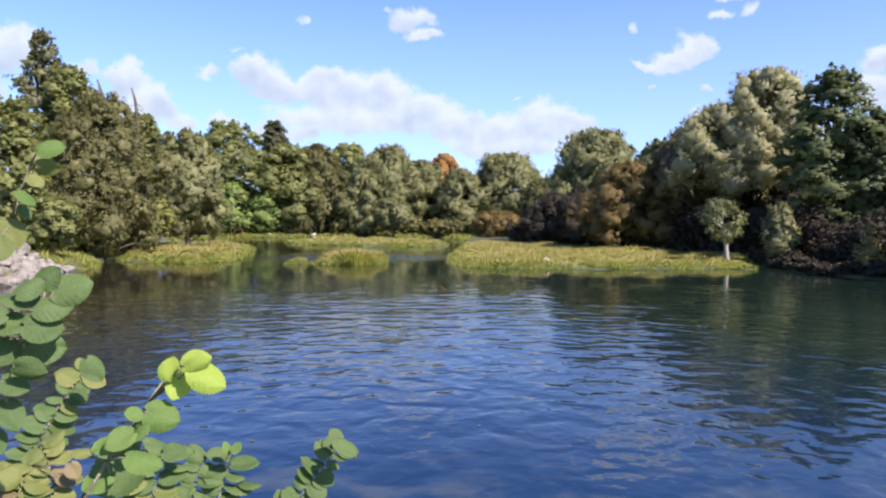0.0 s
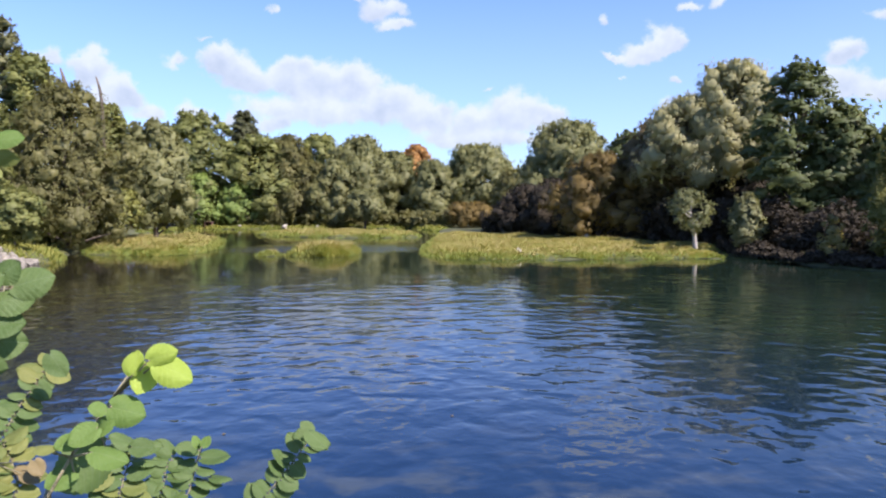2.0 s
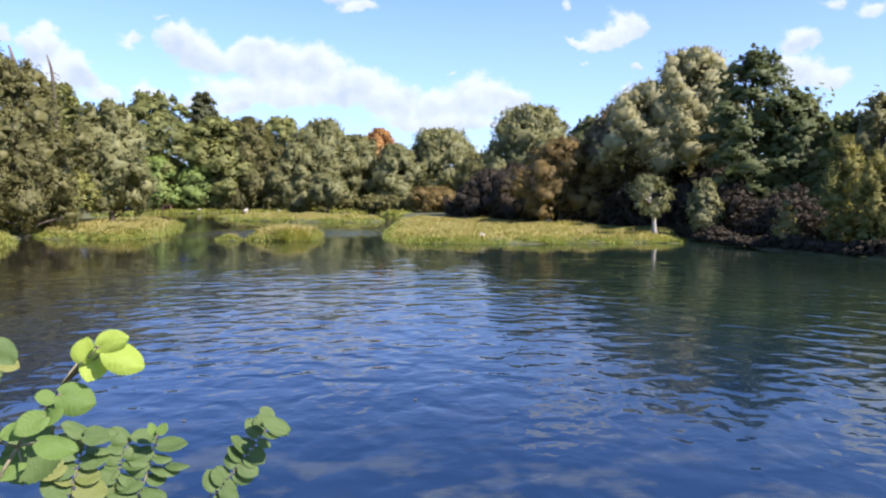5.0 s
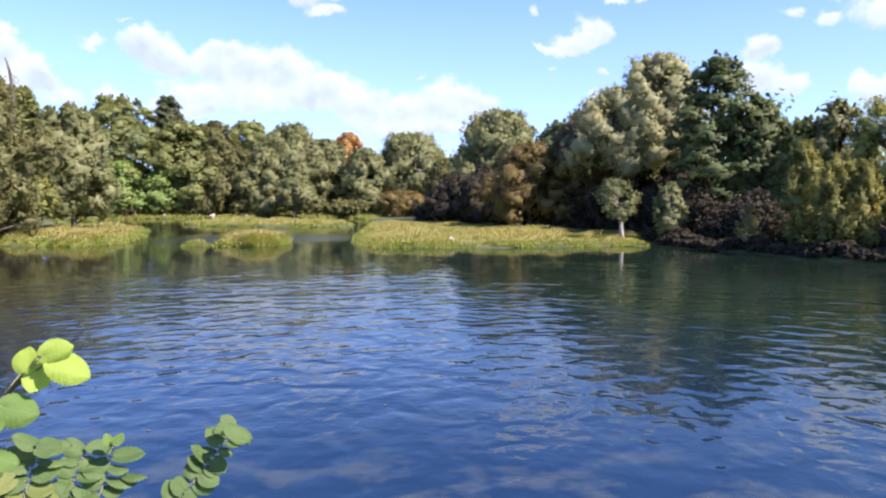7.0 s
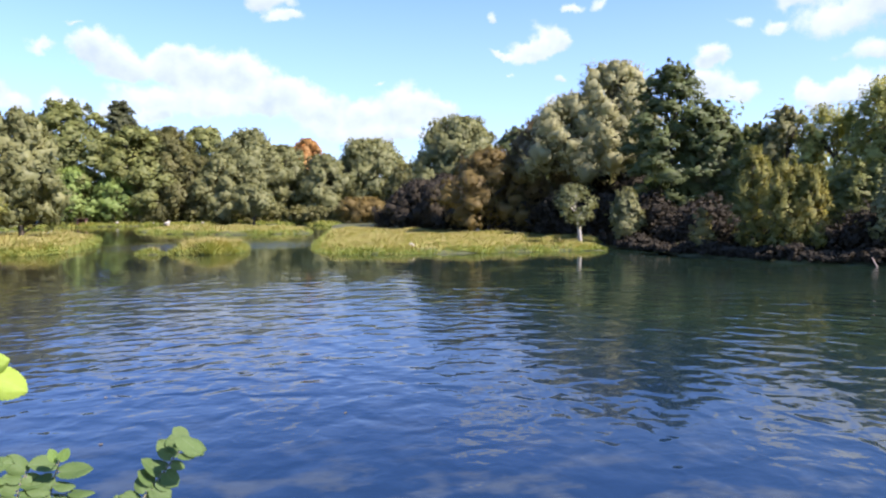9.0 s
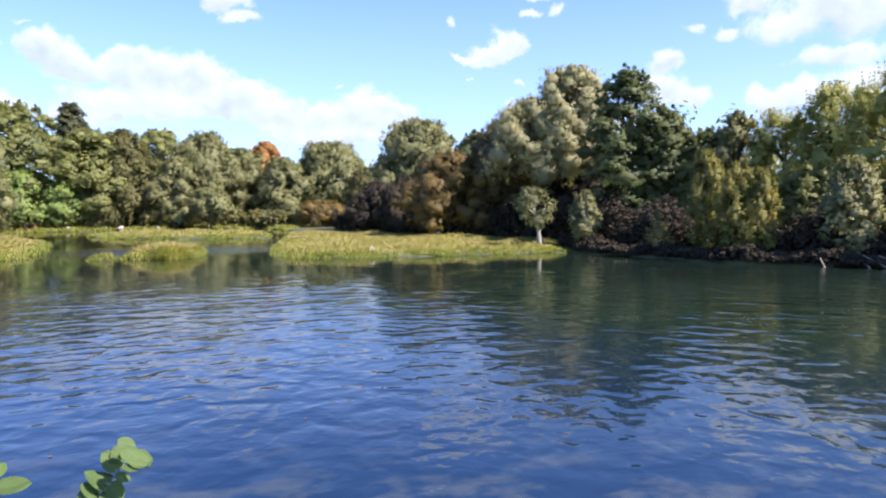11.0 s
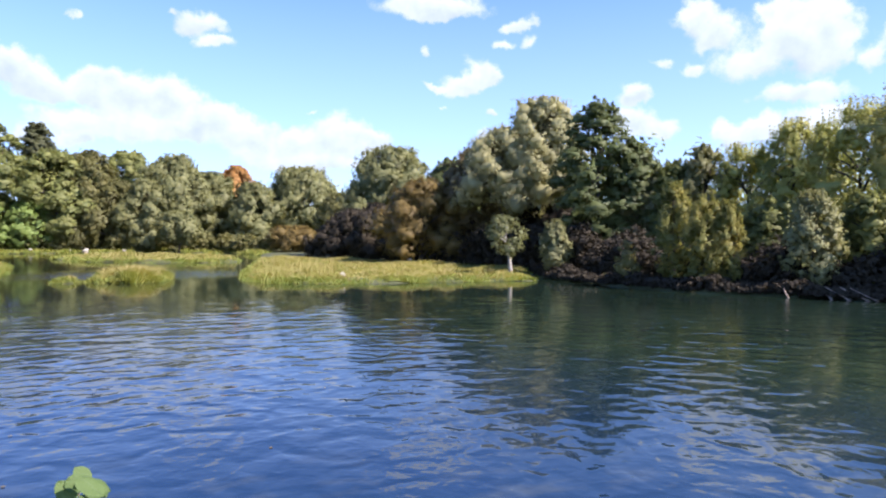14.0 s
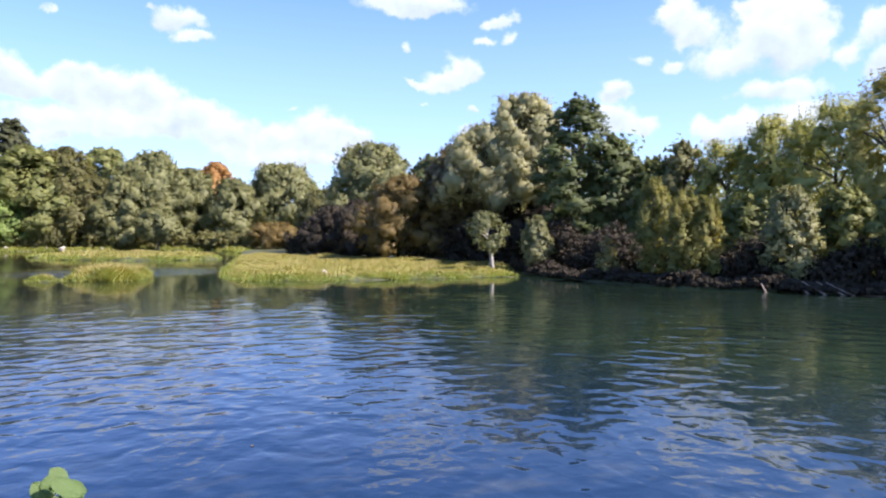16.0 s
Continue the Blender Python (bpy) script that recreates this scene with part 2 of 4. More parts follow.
def leaf_blade(name, dark, light, glow):
    """A broad leaf seen close: pale midrib and side veins, blotches, slight sheen."""
    m, nt, b = material(name)
    info = nt.nodes.new("ShaderNodeObjectInfo")
    place = nt.nodes.new("ShaderNodeSeparateXYZ")
    nt.links.new(nt.nodes.new("ShaderNodeTexCoord").outputs["Object"], place.inputs[0])
    wide = calc(nt, "ABSOLUTE", place.outputs[0])
    along = calc(nt, "SUBTRACT", calc(nt, "MULTIPLY", place.outputs[1], 7.0), calc(nt, "MULTIPLY", wide, 4.2))
    wave = calc(nt, "COSINE", calc(nt, "MULTIPLY", along, 6.2832))
    vein = calc(nt, "POWER", calc(nt, "MAXIMUM", wave, 0.0), 6.0)
    rib = calc(nt, "SUBTRACT", 1.0, calc(nt, "MULTIPLY", wide, 40.0), clamp=True)
    vein = calc(nt, "MAXIMUM", calc(nt, "MULTIPLY", vein, 0.5), rib)
    blotch = noise_at(nt, 3.5, 4, 0.6)
    v = calc(nt, "ADD", calc(nt, "MULTIPLY", blotch, 0.8), calc(nt, "MULTIPLY", info.outputs["Random"], 0.5))
    v = calc(nt, "SUBTRACT", v, 0.15, clamp=True)
    col = blend(nt, v, dark, light)
    pale = tuple(min(0.8, 0.6 * q + 0.16) for q in light)
    col = blend(nt, calc(nt, "MULTIPLY", vein, 0.16), col, pale)
    nt.links.new(col, b.inputs["Base Color"])
    b.inputs["Roughness"].default_value = 0.6
    b.inputs["Specular IOR Level"].default_value = 0.22
    bump(nt, b, calc(nt, "SUBTRACT", blotch, calc(nt, "MULTIPLY", vein, 0.3)), 0.2, 0.02)
    tr = nt.nodes.new("ShaderNodeBsdfTranslucent")
    nt.links.new(blend(nt, 0.6, col, (1.3, 1.25, 0.55), "MULTIPLY"), tr.inputs["Color"])
    mix = nt.nodes.new("ShaderNodeMixShader")
    mix.inputs[0].default_value = glow
    nt.links.new(b.outputs[0], mix.inputs[1])
    nt.links.new(tr.outputs[0], mix.inputs[2])
    nt.links.new(mix.outputs[0], nt.nodes["Material Output"].inputs["Surface"])
    return m


HAZEL = leaf_blade("hazel_leaf", (0.062, 0.112, 0.028), (0.118, 0.178, 0.055), 0.32)
HAZEL_FRESH = leaf_blade("fresh_hazel_leaf", (0.098, 0.178, 0.036), (0.165, 0.255, 0.058), 0.4)
HAZEL_YOUNG = leaf_blade("young_hazel_leaf", (0.27, 0.38, 0.05), (0.40, 0.52, 0.09), 0.45)
HAZEL_DRY = leaf_blade("withered_hazel_leaf", (0.11, 0.085, 0.035), (0.24, 0.19, 0.085), 0.2)
HAZEL_YELLOW = leaf_blade("yellowing_hazel_leaf", (0.105, 0.145, 0.035), (0.225, 0.235, 0.062), 0.32)


def bark(name, dark, light, scale=6.0):
    m, nt, b = material(name)
    n = noise_at(nt, scale, 5, 0.65, (1, 1, 0.25))
    nt.links.new(ramp(nt, n, [(0.3, dark), (0.7, light)]), b.inputs["Base Color"])
    b.inputs["Roughness"].default_value = 0.85
    bump(nt, b, n, 0.6, 0.03)
    return m


BARK = bark("grey_brown_bark", (0.05, 0.04, 0.03), (0.16, 0.13, 0.10))
PALE_BARK = bark("pale_bark", (0.22, 0.20, 0.17), (0.45, 0.42, 0.36))
DRIFTWOOD = bark("bleached_driftwood", (0.19, 0.14, 0.10), (0.38, 0.30, 0.23))
TWIG = bark("twig_bark", (0.13, 0.12, 0.06), (0.25, 0.23, 0.13), 40)


def ground_material():
    m, nt, b = material("meadow_ground")
    big, small = noise_at(nt, 0.35, 4, world=True), noise_at(nt, 7, 5, 0.7, world=True)
    v = calc(nt, "ADD", calc(nt, "MULTIPLY", big, 0.6), calc(nt, "MULTIPLY", small, 0.4))
    nt.links.new(ramp(nt, v, [(0.3, (0.035, 0.035, 0.018)), (0.5, (0.075, 0.085, 0.03)), (0.7, (0.13, 0.14, 0.045))]), b.inputs["Base Color"])
    b.inputs["Roughness"].default_value = 0.95
    bump(nt, b, small, 0.7, 0.08)
    return m


def rock_material(name="pale_limestone", pale=1.0):
    m, nt, b = material(name)
    big, small = noise_at(nt, 1.6, 5, 0.6), noise_at(nt, 14, 6, 0.7)
    v = calc(nt, "ADD", calc(nt, "MULTIPLY", big, 0.55), calc(nt, "MULTIPLY", small, 0.45))
    col = ramp(nt, v, [(0.36, (0.085, 0.076, 0.058)), (0.5, (0.22, 0.20, 0.155)), (0.64, (0.38, 0.35, 0.27))])
    if pale > 1:
        col = blend(nt, 0.5, col, (0.47, 0.45, 0.37))
    nt.links.new(col, b.inputs["Base Color"])
    b.inputs["Roughness"].default_value = 0.9
    bump(nt, b, v, 1.0, 0.12)
    return m


def water_material():
    """Clear green river water, ruffled by a light wind in patches."""
    m, nt, b = material("river_water")
    deep = noise_at(nt, 0.12, 3, world=True)
    weed = noise_at(nt, 0.9, 4, 0.6, world=True)
    v = calc(nt, "ADD", calc(nt, "MULTIPLY", deep, 0.6), calc(nt, "MULTIPLY", weed, 0.4))
    green = ramp(nt, v, [(0.35, (0.007, 0.015, 0.010)), (0.55, (0.011, 0.023, 0.015)), (0.72, (0.021, 0.036, 0.023))])
    blue = ramp(nt, v, [(0.35, (0.004, 0.015, 0.037)), (0.55, (0.007, 0.020, 0.043)), (0.72, (0.020, 0.032, 0.045))])
    # sky's blue reflection put into the near water; green towards far and shaded banks
    where_xy = nt.nodes.new("ShaderNodeSeparateXYZ")
    nt.links.new(nt.nodes.new("ShaderNodeNewGeometry").outputs["Position"], where_xy.inputs[0])
    out_there = nt.nodes.new("ShaderNodeMapRange")
    out_there.inputs["From Min"].default_value, out_there.inputs["From Max"].default_value = 11.0, 29.0
    nt.links.new(calc(nt, "ADD", calc(nt, "MULTIPLY", where_xy.outputs[0], 1.3), calc(nt, "MULTIPLY", where_xy.outputs[1], 0.8)), out_there.inputs["Value"])
    # brown of the trees' reflection put into the water before the wooded bank
    tree_reflection = nt.nodes.new("ShaderNodeMapRange")
    tree_reflection.inputs["From Min"].default_value, tree_reflection.inputs["From Max"].default_value = -4.0, -13.0
    nt.links.new(calc(nt, "ADD", where_xy.outputs[0], calc(nt, "MULTIPLY", calc(nt, "SUBTRACT", weed, 0.5), 8.0)), tree_reflection.inputs["Value"])
    water = blend(nt, out_there.outputs[0], blue, green)
    water = blend(nt, tree_reflection.outputs[0], water, (0.014, 0.013, 0.009))
    # weed beds and stones on the bottom show through the shallows below the near bank
    shallow = nt.nodes.new("ShaderNodeMapRange")
    shallow.inputs["From Min"].default_value, shallow.inputs["From Max"].default_value = 11.5, 7.5
    nt.links.new(calc(nt, "ADD", where_xy.outputs[1], calc(nt, "MULTIPLY", where_xy.outputs[0], 0.15)), shallow.inputs["Value"])
    bed = nt.nodes.new("ShaderNodeMapRange")
    bed.inputs["From Min"].default_value, bed.inputs["From Max"].default_value = 0.50, 0.62
    nt.links.new(noise_at(nt, 1.1, 4, 0.6, (0.7, 1.0, 1.0), True), bed.inputs["Value"])
    weeds = calc(nt, "MULTIPLY", calc(nt, "MULTIPLY", shallow.outputs[0], bed.outputs[0]), 0.55)
    nt.links.new(blend(nt, weeds, water, (0.075, 0.085, 0.065)), b.inputs["Base Color"])
    b.inputs["IOR"].default_value = 1.42
    # crests lie across the view from the near bank
    place = nt.nodes.new("ShaderNodeSeparateXYZ")
    nt.links.new(nt.nodes.new("ShaderNodeNewGeometry").outputs["Position"], place.inputs[0])
    px, py = place.outputs[0], calc(nt, "ADD", place.outputs[1], 6.0)
    span = calc(nt, "SQRT", calc(nt, "ADD", calc(nt, "MULTIPLY", px, px), calc(nt, "MULTIPLY", py, py)))
    fan = calc(nt, "MULTIPLY", calc(nt, "ARCTAN2", px, py), 30.0)
    polar = nt.nodes.new("ShaderNodeCombineXYZ")
    nt.links.new(fan, polar.inputs[0])
    nt.links.new(span, polar.inputs[1])

    def crest(scale, detail, rough, stretch):
        mp = nt.nodes.new("ShaderNodeMapping")
        mp.inputs["Scale"].default_value = stretch
        mp.inputs["Rotation"].default_value = (0, 0, 0.06)
        nt.links.new(polar.outputs[0], mp.inputs["Vector"])
        n = nt.nodes.new("ShaderNodeTexNoise")
        n.inputs["Scale"].default_value, n.inputs["Detail"].default_value, n.inputs["Roughness"].default_value = scale, detail, rough
        n.inputs["Distortion"].default_value = 0.7
        nt.links.new(mp.outputs[0], n.inputs["Vector"])
        return n.outputs["Fac"]

    ripple = crest(3.0, 1.0, 0.4, (0.62, 1.0, 1))
    swell = crest(1.4, 0.5, 0.4, (0.62, 1.0, 1))
    fine = noise_at(nt, 6.0, 2, 0.5, (0.45, 1.2, 1), True)
    calm = nt.nodes.new("ShaderNodeMapRange")
    calm.inputs["From Min"].default_value, calm.inputs["From Max"].default_value = 0.36, 0.6
    calm.inputs["To Min"].default_value = 0.45
    nt.links.new(noise_at(nt, 0.10, 2, 0.5, (0.7, 1.3, 1), True), calm.inputs["Value"])
    # shallow, quick water in the channels between the islands
    rx = calc(nt, "DIVIDE", calc(nt, "ADD", px, 8.0), 11.0)
    ry = calc(nt, "DIVIDE", calc(nt, "SUBTRACT", place.outputs[1], 60.0), 9.0)
    quick = calc(nt, "SUBTRACT", 1.0, calc(nt, "ADD", calc(nt, "MULTIPLY", rx, rx), calc(nt, "MULTIPLY", ry, ry)), clamp=True)
    fx = calc(nt, "DIVIDE", calc(nt, "SUBTRACT", px, 21.0), 9.0)
    fy = calc(nt, "DIVIDE", calc(nt, "SUBTRACT", place.outputs[1], 25.0), 5.0)
    flow = calc(nt, "SUBTRACT", 1.0, calc(nt, "ADD", calc(nt, "MULTIPLY", fx, fx), calc(nt, "MULTIPLY", fy, fy)), clamp=True)
    quick = calc(nt, "ADD", quick, calc(nt, "MULTIPLY", flow, 0.5))
    nt.links.new(calc(nt, "MULTIPLY_ADD", quick, 0.15, 0.02), b.inputs["Roughness"])
    chop = calc(nt, "MULTIPLY", calc(nt, "MULTIPLY", noise_at(nt, 2.6, 3, 0.6, (0.7, 1.0, 1), True), quick), 3.4)
    hgt = calc(nt, "ADD", calc(nt, "MULTIPLY", ripple, 0.45), calc(nt, "MULTIPLY", swell, 1.6))
    hgt = calc(nt, "ADD", hgt, calc(nt, "MULTIPLY", fine, 0.05))
    # glassy in the lee of the islands, ruffled in the open, stiller again below the near bank
    lee = nt.nodes.new("ShaderNodeMapRange")
    lee.interpolation_type = "SMOOTHSTEP"
    lee.inputs["From Min"].default_value, lee.inputs["From Max"].default_value = 24.0, 40.0
    lee.inputs["To Min"].default_value, lee.inputs["To Max"].default_value = 1.0, 0.16
    nt.links.new(place.outputs[1], lee.inputs["Value"])
    still = nt.nodes.new("ShaderNodeMapRange")
    still.inputs["From Min"].default_value, still.inputs["From Max"].default_value = 11.0, 23.0
    still.inputs["To Min"].default_value, still.inputs["To Max"].default_value = 0.24, 1.6
    nt.links.new(span, still.inputs["Value"])
    hgt = calc(nt, "MULTIPLY", hgt, still.outputs[0])
    hgt = calc(nt, "MULTIPLY", calc(nt, "MULTIPLY", hgt, calm.outputs[0]), lee.outputs[0])
    hgt = calc(nt, "ADD", hgt, chop)
    bump(nt, b, hgt, 1.0, 0.024)
    return m


GROUND, ROCK, WATER = ground_material(), rock_material(), water_material()
CHALK = rock_material("white_limestone", 2.0)


# ---------------------------------------------------------------- building helpers
def mesh_from(name, verts, faces, mat, smooth=False, normals=None):
    """A mesh from an array of places and an array of equal-sided faces."""
    me = bpy.data.meshes.new(name)
    verts, faces = np.asarray(verts, np.float32), np.asarray(faces, np.int32)
    k = faces.shape[1]
    me.vertices.add(len(verts))
    me.vertices.foreach_set("co", verts.ravel())
    me.loops.add(faces.size)
    me.loops.foreach_set("vertex_index", faces.ravel())
    me.polygons.add(len(faces))
    me.polygons.foreach_set("loop_start", np.arange(0, faces.size, k, dtype=np.int32))
    me.polygons.foreach_set("loop_total", np.full(len(faces), k, np.int32))
    if smooth:
        me.polygons.foreach_set("use_smooth", np.ones(len(faces), bool))
    me.update(calc_edges=True)
    me.validate()
    if normals is not None:
        me.normals_split_custom_set_from_vertices(normals.tolist())
    me.materials.append(mat)
    return me


def child(name, me, parent, label="", kind=""):
    ob = new(name, me)
    ob.parent = parent
    return tagged(ob, label=label, kind=kind)


def tube(points, radii, sides=7):
    """Places and faces of a tapered tube along points."""
    pts = [Vector(p) for p in points]
    verts, faces = [], []
    for i, p in enumerate(pts):
        d = (pts[min(i + 1, len(pts) - 1)] - pts[max(i - 1, 0)]).normalized()
        side = d.cross(Vector((0.3, 0.9, 0.1))).normalized()
        up = d.cross(side)
        for k in range(sides):
            a = 2 * math.pi * k / sides
            verts.append(p + (side * math.cos(a) + up * math.sin(a)) * radii[i])
    for i in range(len(pts) - 1):
        for k in range(sides):
            a, b2 = i * sides + k, i * sides + (k + 1) % sides
            faces.append((a, b2, b2 + sides, a + sides))
    n = len(verts)
    verts += [pts[0], pts[-1]]
    for k in range(sides):
        faces.append((n, (k + 1) % sides, k, k))
        faces.append((n + 1, n - sides + k, n - sides + (k + 1) % sides, n - sides + (k + 1) % sides))
    return verts, faces


def tubes_mesh(name, runs, mat, sides=7):
    me = bpy.data.meshes.new(name)
    verts, faces = [], []
    for points, radii in runs:
        v, f = tube(points, radii, sides)
        o = len(verts)
        verts += v
        faces += [tuple(dict.fromkeys(i + o for i in q)) for q in f]
    me.from_pydata([tuple(v) for v in verts], [], faces)
    me.polygons.foreach_set("use_smooth", np.ones(len(faces), bool))
    me.materials.append(mat)
    return me


def unit(v):
    return v / np.maximum(np.linalg.norm(v, axis=-1, keepdims=True), 1e-6)


def leaf_cloud(rng, centres, spread, count, size, slim=0.6, lift=0.4, droop=0.0, flat=1.0, aim=None):
    """Leaf sprays round each centre: three-cornered blades that face outwards and up."""
    n = len(centres) * count
    c = np.repeat(centres, count, 0)
    off = unit(rng.normal(0, 1, (n, 3))) * rng.random((n, 1)) ** 0.45
    sp = np.repeat(np.broadcast_to(spread, (len(centres),)), count)[:, None]
    p = c + off * sp * np.array([1, 1, flat])
    p[:, 2] -= droop * sp[:, 0] * rng.random(n) ** 2
    out = off * 0.8 + np.array([0, 0, lift]) + rng.normal(0, 0.25, (n, 3))
    if aim is not None:
        out += np.repeat(aim, count, 0) * 0.7
    nor = unit(out)
    t = unit(np.cross(nor, rng.normal(0, 1, (n, 3))))
    t[:, 2] -= droop * 0.8
    t = unit(t - nor * (t * nor).sum(1, keepdims=True))
    s = np.cross(nor, t)
    ln = size * (0.6 + 0.8 * rng.random((n, 1)))
    w = ln * slim * 1.25
    verts = np.stack([p - t * ln * 0.55, p + s * w * 0.5 + t * ln * 0.2, p - s * w * 0.5 + t * ln * 0.45], 1).reshape(-1, 3)
    return verts, np.arange(n * 3).reshape(-1, 3)


def ball():
    bm = bmesh.new()
    bmesh.ops.create_icosphere(bm, subdivisions=2, radius=1.0)
    v = np.array([q.co[:] for q in bm.verts])
    f = np.array([[q.index for q in face.verts] for face in bm.faces])
    bm.free()
    return v, f


BALL_V, BALL_F = ball()


def clumps(rng, centres, radii, layer, fill=0.46):
    """The close inner foliage of each bough: uneven lumps that the outer leaves stand on."""
    vs, fs = [], []
    for i, (c, rb) in enumerate(zip(centres, radii)):
        k, ph = rng.normal(0, 3.2, (6, 3)), rng.random(6) * 6.283
        bulge = fill + 0.07 * sum(np.sin(BALL_V @ k[j] + ph[j]) for j in range(6))
        bulge += 0.16 * np.abs(np.sin(BALL_V @ k[0] * 2.6 + ph[1])) * np.abs(np.sin(BALL_V @ k[1] * 2.6 + ph[2]))
        v = BALL_V * (rb * bulge)[:, None] * np.array([1.12, 1.12, layer])
        if layer < 0.8:
            v[:, 2] -= 0.22 * np.hypot(v[:, 0], v[:, 1]) ** 2 / rb
        vs.append(v + np.array(c))
        fs.append(BALL_F + i * len(BALL_V))
    return np.concatenate(vs), np.concatenate(fs)


# leaf length, slimness, droop, flatness of the tufts, outline of the crown, number of boughs, bark
KINDS = {
    "alder": (0.30, 0.7, 0.1, 0.55, "egg", 15, BARK), "dark_alder": (0.30, 0.75, 0.1, 0.5, "egg", 15, BARK),
    "grey_alder": (0.24, 0.7, 0.3, 0.8, "egg", 14, BARK), "grey_willow": (0.34, 0.5, 0.6, 1.0, "dome", 16, BARK),
    "silver_willow": (0.30, 0.5, 0.6, 1.0, "dome", 22, BARK), "dark_willow": (0.30, 0.5, 0.6, 1.0, "dome", 14, BARK),
    "olive_willow": (0.30, 0.6, 0.3, 1.1, "dome", 16, BARK), "poplar": (0.30, 0.75, 0.1, 0.9, "column", 10, BARK),
    "conifer": (0.34, 0.6, 0.3, 0.6, "tent", 14, BARK), "yellow_bush": (0.24, 0.6, 0.2, 0.8, "bush", 9, BARK),
    "bright_bush": (0.28, 0.6, 0.2, 0.8, "bush", 12, BARK), "brown_bush": (0.22, 0.5, 0.3, 1.0, "dome", 16, BARK),
    "maple": (0.36, 0.8, 0.1, 0.9, "round", 18, BARK), "yellow_alder": (0.17, 0.6, 0.4, 1.1, "egg", 11, BARK),
    "green_ash": (0.26, 0.45, 0.3, 1.0, "egg", 14, BARK), "yellow_ash": (0.26, 0.45, 0.3, 1.0, "egg", 14, BARK),
    "small_bush": (0.16, 0.55, 0.2, 0.8, "bush", 7, BARK),
    "shade_bush": (0.26, 0.6, 0.3, 0.9, "bush", 16, BARK),
    "sapling": (0.15, 0.6, 0.2, 0.9, "round", 13, PALE_BARK),
}
OUTLINE = {
    "egg": lambda h: math.sin(math.pi * min(1, 0.16 + 0.80 * h)) ** 0.5,
    "dome": lambda h: math.sqrt(max(0.04, 1 - max(0, h - 0.25) ** 2 / 0.58)),
    "bush": lambda h: math.sqrt(max(0.04, 1 - h ** 2)) * 0.98,
    "column": lambda h: 0.75 + 0.25 * math.sin(math.pi * h) - 0.55 * max(0, h - 0.6) / 0.4,
    "tent": lambda h: max(0.3, 1.2 - 0.85 * h),
    "round": lambda h: math.sqrt(max(0.05, 1 - (2 * h - 0.9) ** 2 * 0.8)),
}
NOTES = {
    "alder": ("broad mid-green alder on the wooded river bank", "alder tree"),
    "dark_alder": ("dense dark green broadleaf tree, deepened with painted shade", "tree"),
    "grey_alder": ("grey-green shrub hanging over the water's edge", "bush"),
    "grey_willow": ("grey-green bushy willow on the far bank", "willow tree"),
    "silver_willow": ("tall silver-green willow with sunlit feathery top", "willow tree"),
    "dark_willow": ("willow with shade put into its brownish grey-green leaves", "willow tree"),
    "olive_willow": ("olive-green bushy willow with fine narrow leaves", "willow tree"),
    "poplar": ("tall slim poplar rising above the bank trees", "poplar tree"),
    "conifer": ("dark pointed tree standing above the wood", "tree"),
    "yellow_bush": ("low yellow-green bush behind the grass", "bush"),
    "bright_bush": ("bright green rounded bush at the meadow's edge", "bush"),
    "brown_bush": ("rounded bronze-brown willow bush behind the grass spit", "bush"),
    "maple": ("orange autumn-coloured maple behind the willows", "maple tree"),
    "yellow_alder": ("yellowing shrub leaning out over the water", "bush"),
    "green_ash": ("light green ash with feathery upright shoots", "ash tree"),
    "yellow_ash": ("tall yellow-green ash with pointed shoots", "ash tree"),
    "shade_bush": ("dense shrub, shade under the willows painted into its leaves", "bush"),
    "sapling": ("small leaning tree with pale trunk on the spit", "sapling tree"),
    "small_bush": ("small sunlit pale green shrub on the bank", "bush"),
}
AIRY = ("yellow_alder", "grey_alder", "olive_willow", "small_bush", "green_ash", "yellow_ash", "sapling")
planted = [0]


